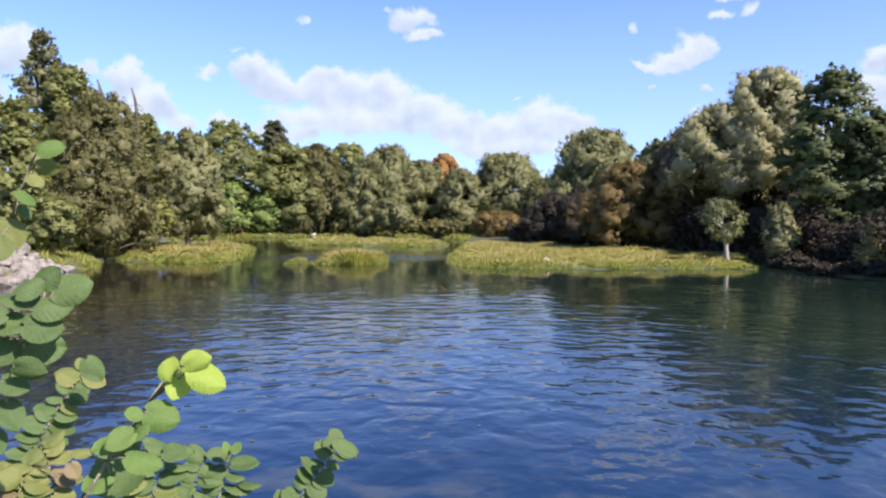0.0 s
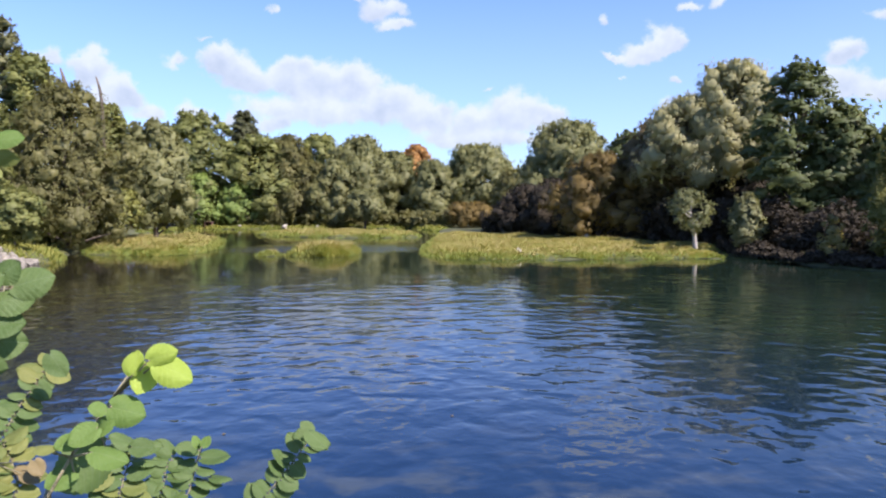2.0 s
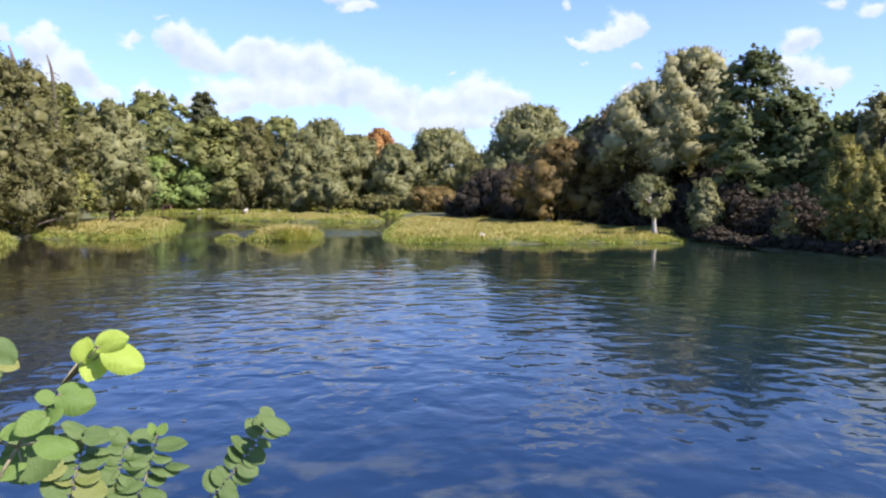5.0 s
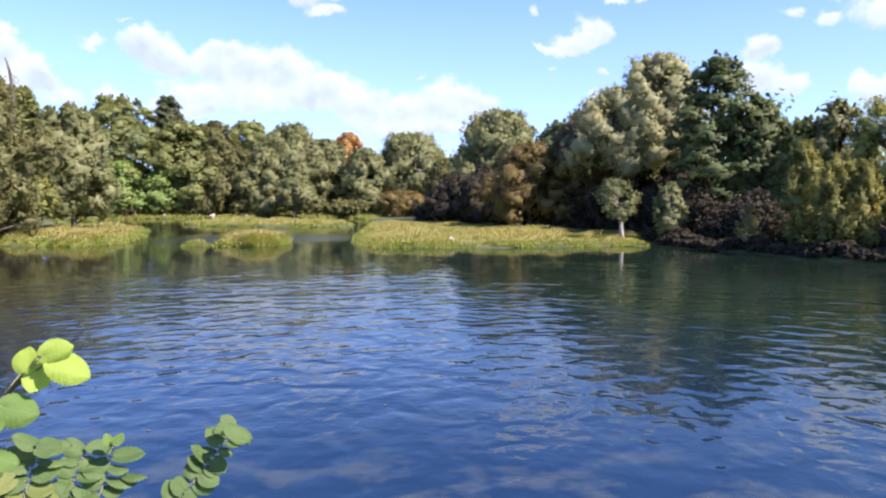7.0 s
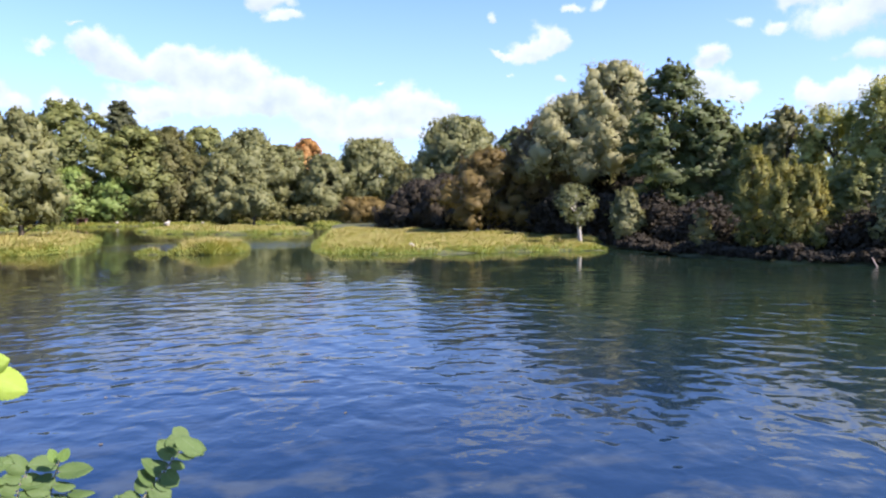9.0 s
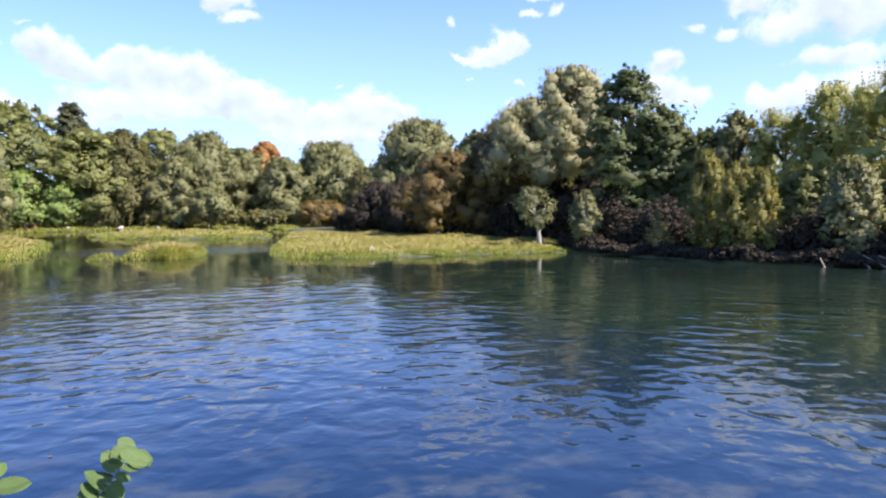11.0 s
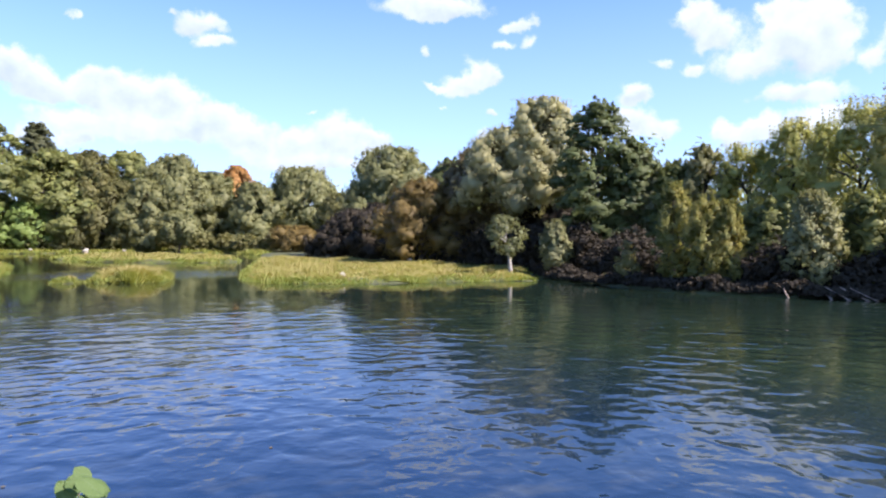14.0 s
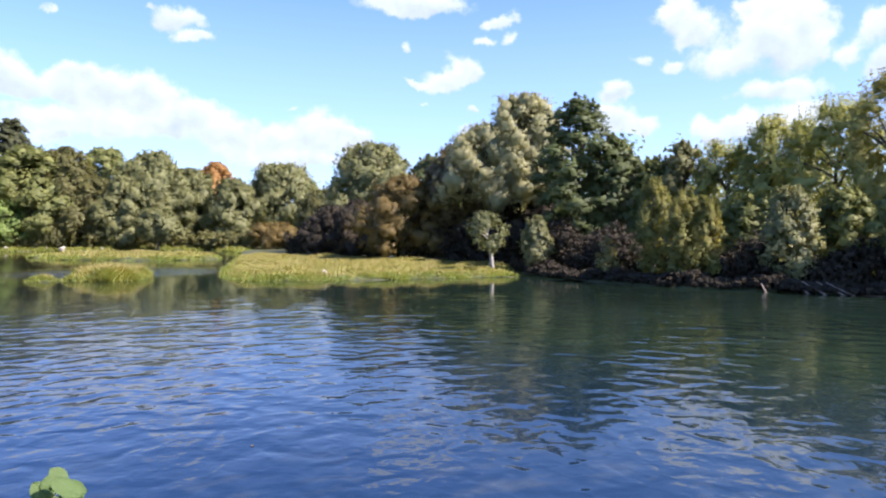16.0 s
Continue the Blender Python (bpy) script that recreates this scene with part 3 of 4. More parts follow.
def plant(kind, x, y, top, radius, low, ground=None, trunk_lean=0.0, density=1.0):
    """A tree or bush with its foot at x, y: crown from low to top, trunk and boughs inside it."""
    planted[0] += 1
    rng = np.random.default_rng(100 + planted[0])
    size, slim, droop, flat, shape, boughs, wood = KINDS[kind]
    far = math.hypot(x, y)
    size *= 0.62 * max(0.75, min(1.5, far / 70))
    radius *= 1.14
    z0 = land_height(x, y) if ground is None else ground
    label, category = NOTES[kind]
    name = category.replace(" ", "_") if "tree" in category else "bush"
    thing = tagged(new(name), label, category, "riverside " + ("bushes" if name == "bush" else "trees"))
    thing.location = (x, y, z0)
    low, top = max(0.15, low - z0), top - z0
    span = top - low
    boughs = int((2.3 if radius > 3.4 or "alder" in kind else 1.8) * boughs * max(1.0, min(2.2, span / (2.0 * radius))))
    boughs = int(boughs * max(1.0, radius / 3.6) ** 1.2)
    # alders carry level, layered sprays, willows upright billows
    layer = {"alder": 0.66, "dark_alder": 0.5, "conifer": 0.5, "maple": 0.8}.get(kind, 1.1 if "willow" in kind else 0.9)
    centres, radii = [], []
    rise = math.sqrt(5) - 1
    for i in range(boughs):
        h = ((i + 0.3) / boughs) ** (1.0 if span > 2.2 * radius else 0.8)
        r = OUTLINE[shape](h) * radius
        a = i * rise * math.pi + rng.random()
        size_b = radius * (0.20 + 0.24 * rng.random()) * min(1.0, 3.2 / radius) ** 0.4 * (0.5 + 0.5 * r / radius)
        reach = max(0.0, r - size_b * 0.7) * rng.uniform(0.62, 1.22)
        cz = low + span * (0.05 + 0.95 * h)
        cz = min(cz, top - size_b * 0.8 * layer)
        centres.append((reach * math.cos(a) + trunk_lean * cz, reach * math.sin(a), max(cz, size_b * 0.5)))
        radii.append(size_b)
    lead = {"dome": 0.36, "bush": 0.34, "round": 0.36, "egg": 0.3, "tent": 0.28}.get(shape, 0.22)
    centres.append((trunk_lean * top, 0, top - radius * lead * 0.9))
    radii.append(radius * lead)
    # tufts on the boughs
    tufts, spread, homes = [], [], []
    for (cx, cy, cz), rb in zip(centres, radii):
        k = int(22 + 22 * min(3, rb))
        d = unit(rng.normal(0, 1, (k, 3)))
        far_out = 0.6 + 0.42 * rng.random((k, 1)) + (0.22 if layer > 0.8 else 0.08) * (rng.random((k, 1)) > 0.85)
        q = np.array([cx, cy, cz]) + d * rb * np.array([1.12, 1.12, layer]) * far_out
        if layer < 0.8:
            # sprays hang towards their rim
            q[:, 2] -= 0.22 * np.hypot(q[:, 0] - cx, q[:, 1] - cy) ** 2 / rb
        q[:, 2] = np.maximum(q[:, 2], 0.15)
        tufts.append(q)
        homes.append(np.repeat([[cx, cy, cz - 0.3 * rb]], k, 0))
        spread.append(rb * (0.13 + 0.15 * rng.random(k)))
    if shape != "tent":
        # upright leading shoots
        spire = 1.7 if kind in ("green_ash", "yellow_ash", "yellow_alder", "grey_alder") else 0.5
        tops = [c for c in zip(centres, radii) if c[0][2] > low + span * 0.45]
        for (cx, cy, cz), rb in tops:
            for _ in range(5 if spire > 1 else 2):
                a, reach = rng.random() * 6.283, rb * 0.6 * rng.random()
                foot = np.array([cx + reach * math.cos(a), cy + reach * math.sin(a), cz + rb * 0.5])
                up = np.array([rng.normal(0, 0.2), rng.normal(0, 0.2), 1.0]) * rb * rng.uniform(0.5, 1.0) * spire
                tufts.append(foot + up * np.linspace(0, 1, 5)[:, None])
                homes.append(np.repeat([[cx, cy, cz - 0.3 * rb]], 5, 0))
                spread.append(rb * np.array([0.2, 0.16, 0.12, 0.08, 0.05]))
    # inner twigs that close the crown
    k = boughs
    h, a = rng.random(k), rng.random(k) * 6.283
    r = np.array([OUTLINE[shape](q) for q in h]) * radius * 0.55 * np.sqrt(rng.random(k))
    core = np.column_stack([r * np.cos(a) + trunk_lean * h * top, r * np.sin(a), np.maximum(0.2, low + span * h * 0.9)])
    tufts, spread, homes = np.concatenate(tufts), np.concatenate(spread), np.concatenate(homes)
    area = sum(4 * rb * rb for rb in radii)
    want = density * area * 6.0 / (size * size * slim)
    count = int(max(10, min(150, want / len(tufts), (44000 if far < 72 and radius > 2.6 else 25000 if radius > 5 else 18000) / len(tufts))))
    heart = np.array([trunk_lean * top * 0.5, 0, low + span * 0.4])
    form = np.array([radius, radius, span * 0.6])
    v, f = leaf_cloud(rng, tufts, spread, count, size, slim, 0.35, droop, flat, unit((tufts - heart) / form))
    v[:, 2] = np.minimum(v[:, 2], top + 0.35)
    v2, f2 = leaf_cloud(rng, core, np.full(k, radius * 0.26), 26, size * 2.1, 0.8, 0.45, droop, 0.9, unit((core - heart) / form))
    home = np.concatenate([np.repeat(homes, 3 * count, 0), np.broadcast_to(heart, (len(v2), 3))])
    v, f = np.concatenate([v, v2]), np.concatenate([f, f2 + len(v)])
    v[:, 2] = np.maximum(v[:, 2], 0.02)
    v3, f3 = clumps(rng, centres, radii, layer, 0.3 if kind in AIRY else 0.46)
    v3[:, 2] = np.maximum(v3[:, 2], 0.1)
    # the blades lie with their bough and the crown, so that each billow shades as one soft mass
    out = unit((v - heart) / form) * 0.5 + unit(v - home) * 0.7 + np.array([0, 0, 0.12])
    a, b2, c = v[f[:, 0]], v[f[:, 1]], v[f[:, 2]]
    blade = unit(np.cross(b2 - a, c - a) + 1e-9)
    back = (blade * out[f[:, 0]]).sum(1) < 0
    f[back] = f[back][:, ::-1]
    blade[back] *= -1
    blade = np.repeat(blade, 3, 0)
    lean = unit(unit(out) * 0.8 + blade * 0.18)
    a, b2, c = v3[f3[:, 0]], v3[f3[:, 1]], v3[f3[:, 2]]
    lump = np.zeros_like(v3)
    facet = np.cross(b2 - a, c - a)
    for j in range(3):
        np.add.at(lump, f3[:, j], facet)
    lump = unit(unit(lump) + 0.35 * unit((v3 - heart) / form))
    v, f = np.concatenate([v, v3]), np.concatenate([f, f3 + len(v)])
    child("crown", mesh_from("crown", v, f, LEAF[kind], True, np.concatenate([lean, lump])), thing, "", "stuff")
    runs = []
    tr = max(0.04, 0.013 * top + 0.018 * radius) * (1.8 if kind == "sapling" else 1.0)
    reach_up = low + span * 0.75
    runs.append(([(0.02 * i * (i % 3 - 1) * radius + trunk_lean * reach_up * i / 5, 0.015 * i * radius * ((i + 1) % 2), -0.3 + (reach_up + 0.3) * i / 5)
                  for i in range(6)], [tr * (1.25 - 0.2 * i) for i in range(6)]))
    for (cx, cy, cz), rb in list(zip(centres, radii))[::3]:
        s = max(0.1, min(reach_up * 0.8, cz - 0.5 * rb - 0.25 * radius))
        a, b2 = Vector((trunk_lean * s, 0, s)), Vector((cx, cy, cz))
        mid = a.lerp(b2, 0.5) + Vector((0, 0, 0.12 * rb))
        runs.append(([a, mid, b2], [tr * 0.5, tr * 0.33, tr * 0.12]))
    child("trunk" if name != "bush" else "stem", tubes_mesh("trunk", runs, wood), thing)
    return thing


# ---------------------------------------------------------------- ground and water
# the shore of the river basin, and the low islands in it
SHORE = np.array([
    (-15, 9), (-8, 6), (0, 4.6), (10, 3.8), (22, -2), (34, -25), (60, -60), (85, -60), (52, -22), (42, 0), (36.5, 14), (31.8, 27), (28.9, 30.8),
    (25.7, 34.0), (23.4, 39.6), (22.9, 44.8), (22.2, 49.5), (20.5, 45.8), (14.5, 45.8), (8, 45.7), (2, 47.4), (0.4, 50.5), (0.6, 58), (1.5, 70), (2.5, 85),
    (3.8, 104), (0, 118), (-10, 121), (-23, 121), (-37, 118), (-39, 100), (-33.5, 80), (-34, 68), (-26.4, 61), (-26.6, 54.5), (-24.5, 48.6), (-23.6, 46),
    (-24.5, 42), (-22.6, 35), (-20.5, 28), (-18, 18)], float)
ISLANDS = [
    np.array([(-26.5, 57), (-25, 53.6), (-19, 51.6), (-16.6, 54.2), (-17.5, 62), (-20.5, 75), (-26, 82), (-31, 76), (-30, 64)], float),
    np.array([(-9.4, 50.6), (-7, 49.6), (-4.6, 50.6), (-4.4, 54), (-6.5, 57), (-9.0, 55)], float),
    np.array([(-11.7, 51), (-10.3, 50.4), (-9.5, 51.6), (-10.8, 53.2)], float),
    np.array([(-16, 86), (-8, 81), (0.2, 82), (0.9, 88), (-5, 97), (-16, 101), (-22, 96)], float)]


def signed_distance(px, py, poly):
    """Distance to the outline, positive inside."""
    best = np.full(px.shape, 1e9)
    inside = np.zeros(px.shape, bool)
    n = len(poly)
    for i in range(n):
        (ax, ay), (bx, by) = poly[i], poly[(i + 1) % n]
        dx, dy = bx - ax, by - ay
        t = np.clip(((px - ax) * dx + (py - ay) * dy) / (dx * dx + dy * dy), 0, 1)
        best = np.minimum(best, np.hypot(px - ax - t * dx, py - ay - t * dy))
        cross = ((ay > py) != (by > py)) & (px < (bx - ax) * (py - ay) / ((by - ay) if by != ay else 1e-9) + ax)
        inside ^= cross
    return np.where(inside, best, -best)


def heights(px, py):
    px, py = np.asarray(px, float), np.asarray(py, float)
    wob = 0.45 * np.sin(px * 1.3 + 0.7 * py) + 0.35 * np.sin(py * 1.9 - 0.5 * px + 1) + 0.2 * np.sin(3.7 * px + 2.9 * py)
    land = -signed_distance(px, py, SHORE) + wob * 0.5
    near = np.hypot(px, py) < 14
    z = np.where(land > 0, 0.26 * np.tanh(land / 0.7) + 0.25 * np.tanh(land / 14), -1.6 * np.tanh(-land / 2.5))
    z = np.where(near & (land > 0), 1.7 * np.tanh(land / 3.0), z)
    rise = np.exp(-((px + 27.5) / 4.5) ** 2 - ((py - 40) / 8.0) ** 2)
    z = np.where(land > 0, z + 1.7 * rise * np.tanh(land / 1.6), z)
    back = np.clip((-py - 2) / 20, 0, 1)
    z = np.where(land > 0, z * (1 - back) + back * 1.7, z)
    for poly in ISLANDS:
        s = signed_distance(px, py, poly) + wob * 0.35
        z = np.maximum(z, np.where(s > 0, 0.26 * np.tanh(s / 0.5) + 0.22 * np.tanh(s / 3), -1.6 * np.tanh(-s / 1.5)))
    return z


def land_height(x, y):
    return float(heights(np.array([x]), np.array([y]))[0])


def build_ground():
    az = np.radians(np.concatenate([np.arange(-180, -46, 4.0), np.arange(-46, 66, 0.45), np.arange(66, 180, 4.0)]))
    dist = np.concatenate([[0.02, 1, 2, 3], np.geomspace(4, 180, 170), np.geomspace(200, 4000, 14)])
    a, d = np.meshgrid(az, dist, indexing="ij")
    x, y = d * np.sin(a), d * np.cos(a)
    z = heights(x, y)
    verts = np.stack([x, y, z], -1).reshape(-1, 3)
    n, k = len(az), len(dist)
    i, j = np.meshgrid(np.arange(n), np.arange(k - 1), indexing="ij")
    faces = np.stack([i * k + j, i * k + j + 1, (i + 1) % n * k + j + 1, (i + 1) % n * k + j], -1).reshape(-1, 4)
    ob = new("ground", mesh_from("ground", verts, faces[:, ::-1], GROUND, True))
    tagged(ob, "grassy river banks and low islands of dark soil", "ground", kind="structure")
    me = bpy.data.meshes.new("water")
    s = 150
    me.from_pydata([(-s, -80, 0), (s, -80, 0), (s, 125, 0), (-s, 125, 0)], [], [(0, 1, 2, 3)])
    me.materials.append(WATER)
    tagged(new("water", me), "rippled blue-green river water reflecting sky and trees", "water", kind="structure")


build_ground()


def sward(name, poly, label, rng, count, tall, mats, edge=True, inner=None):
    """Grass on one island or spit: blades in tussocks, fresh at the edge, seeding further in."""
    lo, hi = poly.min(0), poly.max(0)
    for mat, share, part_name, zone, k in mats:
        want = int(count * share)
        pts = rng.uniform(lo, hi, (want * 6, 2))
        s = signed_distance(pts[:, 0], pts[:, 1], poly)
        land = heights(pts[:, 0], pts[:, 1])
        patch = np.sin(pts[:, 0] * 1.1 + 2 * np.sin(pts[:, 1] * 0.7)) * np.sin(pts[:, 1] * 0.9 + pts[:, 0] * 0.35)
        keep = (s > zone[0]) & (s < zone[1]) & (land > -0.12) & (patch + rng.normal(0, 0.5, len(s)) > -0.35)
        if inner is not None:
            keep &= inner(pts[:, 0], pts[:, 1])
        pts, land, s, patch = pts[keep][:want], land[keep][:want], s[keep][:want], patch[keep][:want]
        n = len(pts)
        root = np.column_stack([pts, land])
        root = np.repeat(root, 3, 0) + rng.normal(0, 0.07, (n * 3, 3)) * (1, 1, 0)
        hgt = tall * k * (0.45 + 0.55 * rng.random(n * 3)) * np.repeat(0.5 + 0.45 * np.clip(patch + 0.6, 0, 1.5), 3)
        hgt *= np.repeat(0.6 + 0.4 * np.clip(s / 1.2, 0, 1), 3)
        # taller weeds in some tussocks, trodden hollows in others
        cell = np.floor(pts[:, 0] / 0.9) * 12.9898 + np.floor(pts[:, 1] / 1.3) * 78.233
        hgt *= np.repeat(0.6 + 0.75 * np.abs(np.sin(cell) * 43758.5453 % 1.0) ** 1.4, 3)
        ang = rng.random(n * 3) * 6.283
        side = np.column_stack([np.cos(ang), np.sin(ang), np.zeros(n * 3)])
        bend = rng.normal(0, 0.42, (n * 3, 3)) * (1, 1, 0)
        wid = (0.022 + 0.026 * rng.random(n * 3))[:, None] * max(1.0, np.hypot(*poly.mean(0)) / 50)
        up = np.column_stack([np.zeros(n * 3), np.zeros(n * 3), hgt])
        tip = root + up + bend * hgt[:, None] * 1.4
        v = np.stack([root - side * wid, root + side * wid, tip], 1).reshape(-1, 3)
        f = np.arange(n * 9).reshape(-1, 3)
        facing = unit(np.cross(2 * side * wid, tip - root))
        back = facing[:, 2] + 0.3 * facing[:, 0] < 0
        f[back] = f[back][:, ::-1]
        facing[back] *= -1
        soft_up = unit(facing * 0.45 + np.array([0, 0, 0.8]))
        ob = new(part_name, mesh_from(part_name, v, f, mat, True, np.repeat(soft_up, 3, 0)))
        tagged(ob, label, "grass", kind="stuff")


def build_grass():
    rng = np.random.default_rng(7)
    spit = np.array([(20.5, 45.8), (14.5, 45.8), (8, 45.7), (2, 47.4), (0.4, 50.5), (0.6, 58), (1.5, 70), (2.5, 85), (6, 88), (14, 72), (18, 62), (24, 56), (22.4, 49.5)], float)
    mix = [(GRASS, 0.5, "grass", (-0.2, 99), 1.0), (DRY_GRASS, 0.16, "dry_grass", (0.6, 99), 1.2), (SEDGE, 0.25, "sedge", (-0.35, 1.3), 0.8)]
    green = [(GRASS, 0.55, "grass", (-0.2, 99), 1.0), (SEDGE, 0.45, "sedge", (-0.35, 99), 0.8)]
    sward("spit", spit, "long sunlit grass with pale seed heads on the spit", rng, 64000, 0.38, mix)
    words = ["long yellow-green grass on the low island", "grassy islet in the middle of the river", "tuft of grass in shallow water", "short green grass on the far gravel island"]
    for poly, label, n, tall in zip(ISLANDS, words, (38000, 13000, 800, 16000), (0.50, 0.80, 0.26, 0.38)):
        sward("islet", poly, label, rng, n, tall, green if n == 12000 else mix)
    bank = np.array([(-20.5, 27), (-22.6, 34), (-24.5, 42), (-23.4, 46.5), (-24.5, 49), (-27.5, 53), (-31, 52), (-30, 40), (-26, 27)], float)
    sward("bank", bank, "rough green grass on the raised stony bank", rng, 9000, 0.7, mix[:1] + mix[2:])
    shore = np.array([(-39.5, 100), (-37, 117.5), (-23, 120.4), (-10, 120.4), (0, 117.5), (3, 104), (6, 112), (0, 123), (-20, 125), (-41, 123)], float)
    sward("shore", shore, "green grass along the far shore", rng, 9000, 0.6, green)


build_grass()

# ---------------------------------------------------------------- woods behind
def woodland(name, line, rng, depth, tall, mat, label, size, per_metre):
    """A belt of trees too far back or too dark to tell apart."""
    line = [Vector((*p, 0)) for p in line]
    tufts, spread = [], []
    for a, c in zip(line, line[1:]):
        n = max(2, int((c - a).length * per_metre))
        normal = Vector((-(c - a).y, (c - a).x, 0)).normalized()
        for _ in range(n):
            p = a.lerp(c, rng.random()) + normal * rng.uniform(-depth, depth)
            crest = tall * (0.72 + 0.22 * math.sin(p.x * 0.35 + p.y * 0.22) + 0.16 * math.sin(p.x * 1.1 - p.y * 0.8))
            tufts.append((p.x, p.y, max(0.3, land_height(p.x, p.y) + crest * rng.random() ** 0.7)))
            spread.append(tall * (0.10 + 0.08 * rng.random()))
    v, f = leaf_cloud(rng, np.array(tufts), np.array(spread), 26, size, 0.65, 0.45, 0.2, 0.8)
    tagged(new(name, mesh_from(name, v, f, mat)), label, "woods", kind="stuff")


def build_woods():
    rng = np.random.default_rng(21)
    woodland("far_woods", [(-54, 74), (-54, 118), (-36, 150), (0, 158), (26, 140), (37, 108)], rng, 5, 11, LEAF["dark_willow"],
             "dense mixed woodland behind the far bank", 0.75, 11)
    # backing belt, mostly unseen, raised to 11 m to shade the willow feet
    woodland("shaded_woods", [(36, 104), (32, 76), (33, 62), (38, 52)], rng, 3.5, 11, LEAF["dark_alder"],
             "dark woodland belt raised to shade the river bank", 0.5, 20)
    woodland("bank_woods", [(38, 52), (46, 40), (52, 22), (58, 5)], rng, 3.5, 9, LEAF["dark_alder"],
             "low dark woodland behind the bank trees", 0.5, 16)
    # shade below the trees comes from the dark leaf colour of thicket and skirt
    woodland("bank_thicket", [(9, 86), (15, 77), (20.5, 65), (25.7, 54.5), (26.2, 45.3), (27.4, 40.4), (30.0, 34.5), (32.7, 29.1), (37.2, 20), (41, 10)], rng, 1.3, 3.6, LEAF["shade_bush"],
             "thicket of low branches along the bank, painted shade-dark", 0.24, 42)
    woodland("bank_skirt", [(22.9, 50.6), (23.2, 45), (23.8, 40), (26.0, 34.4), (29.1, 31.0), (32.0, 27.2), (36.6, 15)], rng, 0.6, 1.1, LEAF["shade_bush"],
             "trailing stems along the waterline, painted shade-dark", 0.22, 46)
    woodland("left_thicket", [(-28, 62), (-31, 52), (-31, 40), (-28, 30)], rng, 1.6, 2.6, LEAF["alder"],
             "green undergrowth below the bank trees", 0.3, 16)
    woodland("far_thicket", [(-37, 123), (-22, 125), (-4, 123), (7, 113)], rng, 1.6, 2.8, LEAF["olive_willow"],
             "low olive thicket along the far bank", 0.45, 14)


build_woods()

# ---------------------------------------------------------------- trees and bushes
plant("alder", -31.5, 51.0, 12.1, 2.2, 0.4)
plant("poplar", -35.7, 62.5, 20.0, 2.4, 6.2)
plant("alder", -32.4, 60.9, 16.5, 3.0, 1.2)
plant("olive_willow", -27.8, 56.6, 13.5, 4.3, 0.4)
plant("alder", -28.5, 66.1, 13.1, 2.2, 2.6)
plant("yellow_bush", -25.4, 60.9, 5.2, 1.9, 1.7)
plant("grey_willow", -24.2, 65.7, 11.6, 3.1, 1.9)
plant("bright_bush", -37.6, 122.6, 9.6, 4.2, 0.8)
plant("bright_bush", -31.2, 124.2, 8.4, 3.6, 0.8)
plant("alder", -39.6, 128.2, 21.0, 6.5, 2.1)
plant("conifer", -33.6, 139.0, 22.8, 4.2, 9.8)
plant("alder", -27.9, 126.7, 16.5, 5.8, 1.1)
plant("olive_willow", -23.0, 127.7, 16.8, 4.6, 0.9)
plant("alder", -21.8, 163.6, 20.7, 5.0, 10.9)
plant("olive_willow", -18.8, 126.2, 11.7, 4.8, 1.0)
plant("grey_willow", -14.1, 124.6, 12.1, 4.1, 1.0)
plant("grey_willow", -9.9, 129.5, 16.8, 6.1, 0.9)
plant("grey_willow", -8.5, 116.3, 6.6, 2.9, 2.2)
plant("grey_willow", -4.3, 134.1, 14.4, 4.8, 1.0)
plant("maple", 0.2, 145.2, 16.6, 3.9, 3.0)
plant("grey_willow", 3.2, 127.6, 12.3, 4.4, 0.9)
plant("grey_willow", 11.9, 131.5, 15.5, 7.0, 0.9)
plant("olive_willow", 16.2, 113.3, 9.7, 3.6, 0.6)
plant("grey_willow", 19.9, 89.8, 14.7, 5.7, 0.4)
plant("brown_bush", 17.6, 66.1, 8.7, 4.0, 0.8)
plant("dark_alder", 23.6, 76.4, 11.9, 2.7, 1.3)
# shrubs whose dark leaf colour stands in for shade under the willows
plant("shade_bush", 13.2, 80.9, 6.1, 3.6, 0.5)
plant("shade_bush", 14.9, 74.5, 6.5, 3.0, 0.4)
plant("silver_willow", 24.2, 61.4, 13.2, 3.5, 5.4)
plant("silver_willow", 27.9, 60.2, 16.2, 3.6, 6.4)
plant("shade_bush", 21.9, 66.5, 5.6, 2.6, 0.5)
# darker leaves carry the shade on the big willow's left side
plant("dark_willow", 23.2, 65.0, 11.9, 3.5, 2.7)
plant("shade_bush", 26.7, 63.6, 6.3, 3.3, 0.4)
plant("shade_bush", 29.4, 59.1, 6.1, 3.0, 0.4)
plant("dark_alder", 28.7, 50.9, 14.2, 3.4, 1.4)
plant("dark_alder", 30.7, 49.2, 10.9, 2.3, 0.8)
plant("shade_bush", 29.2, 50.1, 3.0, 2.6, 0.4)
plant("poplar", 31.3, 48.8, 10.2, 1.8, 0.4)
plant("alder", 32.8, 46.6, 9.0, 1.8, 0.4)
plant("yellow_alder", 26.2, 37.2, 6.4, 1.1, 0.4)
plant("yellow_alder", 26.8, 35.0, 5.5, 1.2, 0.4)
plant("yellow_alder", 27.7, 34.2, 5.2, 0.9, 0.7)
plant("poplar", 34.6, 45.3, 10.2, 2.8, 0.6)
plant("green_ash", 36.4, 42.5, 9.8, 3.0, 0.7)
plant("green_ash", 37.0, 39.3, 11.1, 2.3, 0.8)
plant("green_ash", 42.7, 42.1, 11.5, 2.5, 0.6)
plant("grey_alder", 30.9, 31.1, 5.6, 1.3, 0.6)
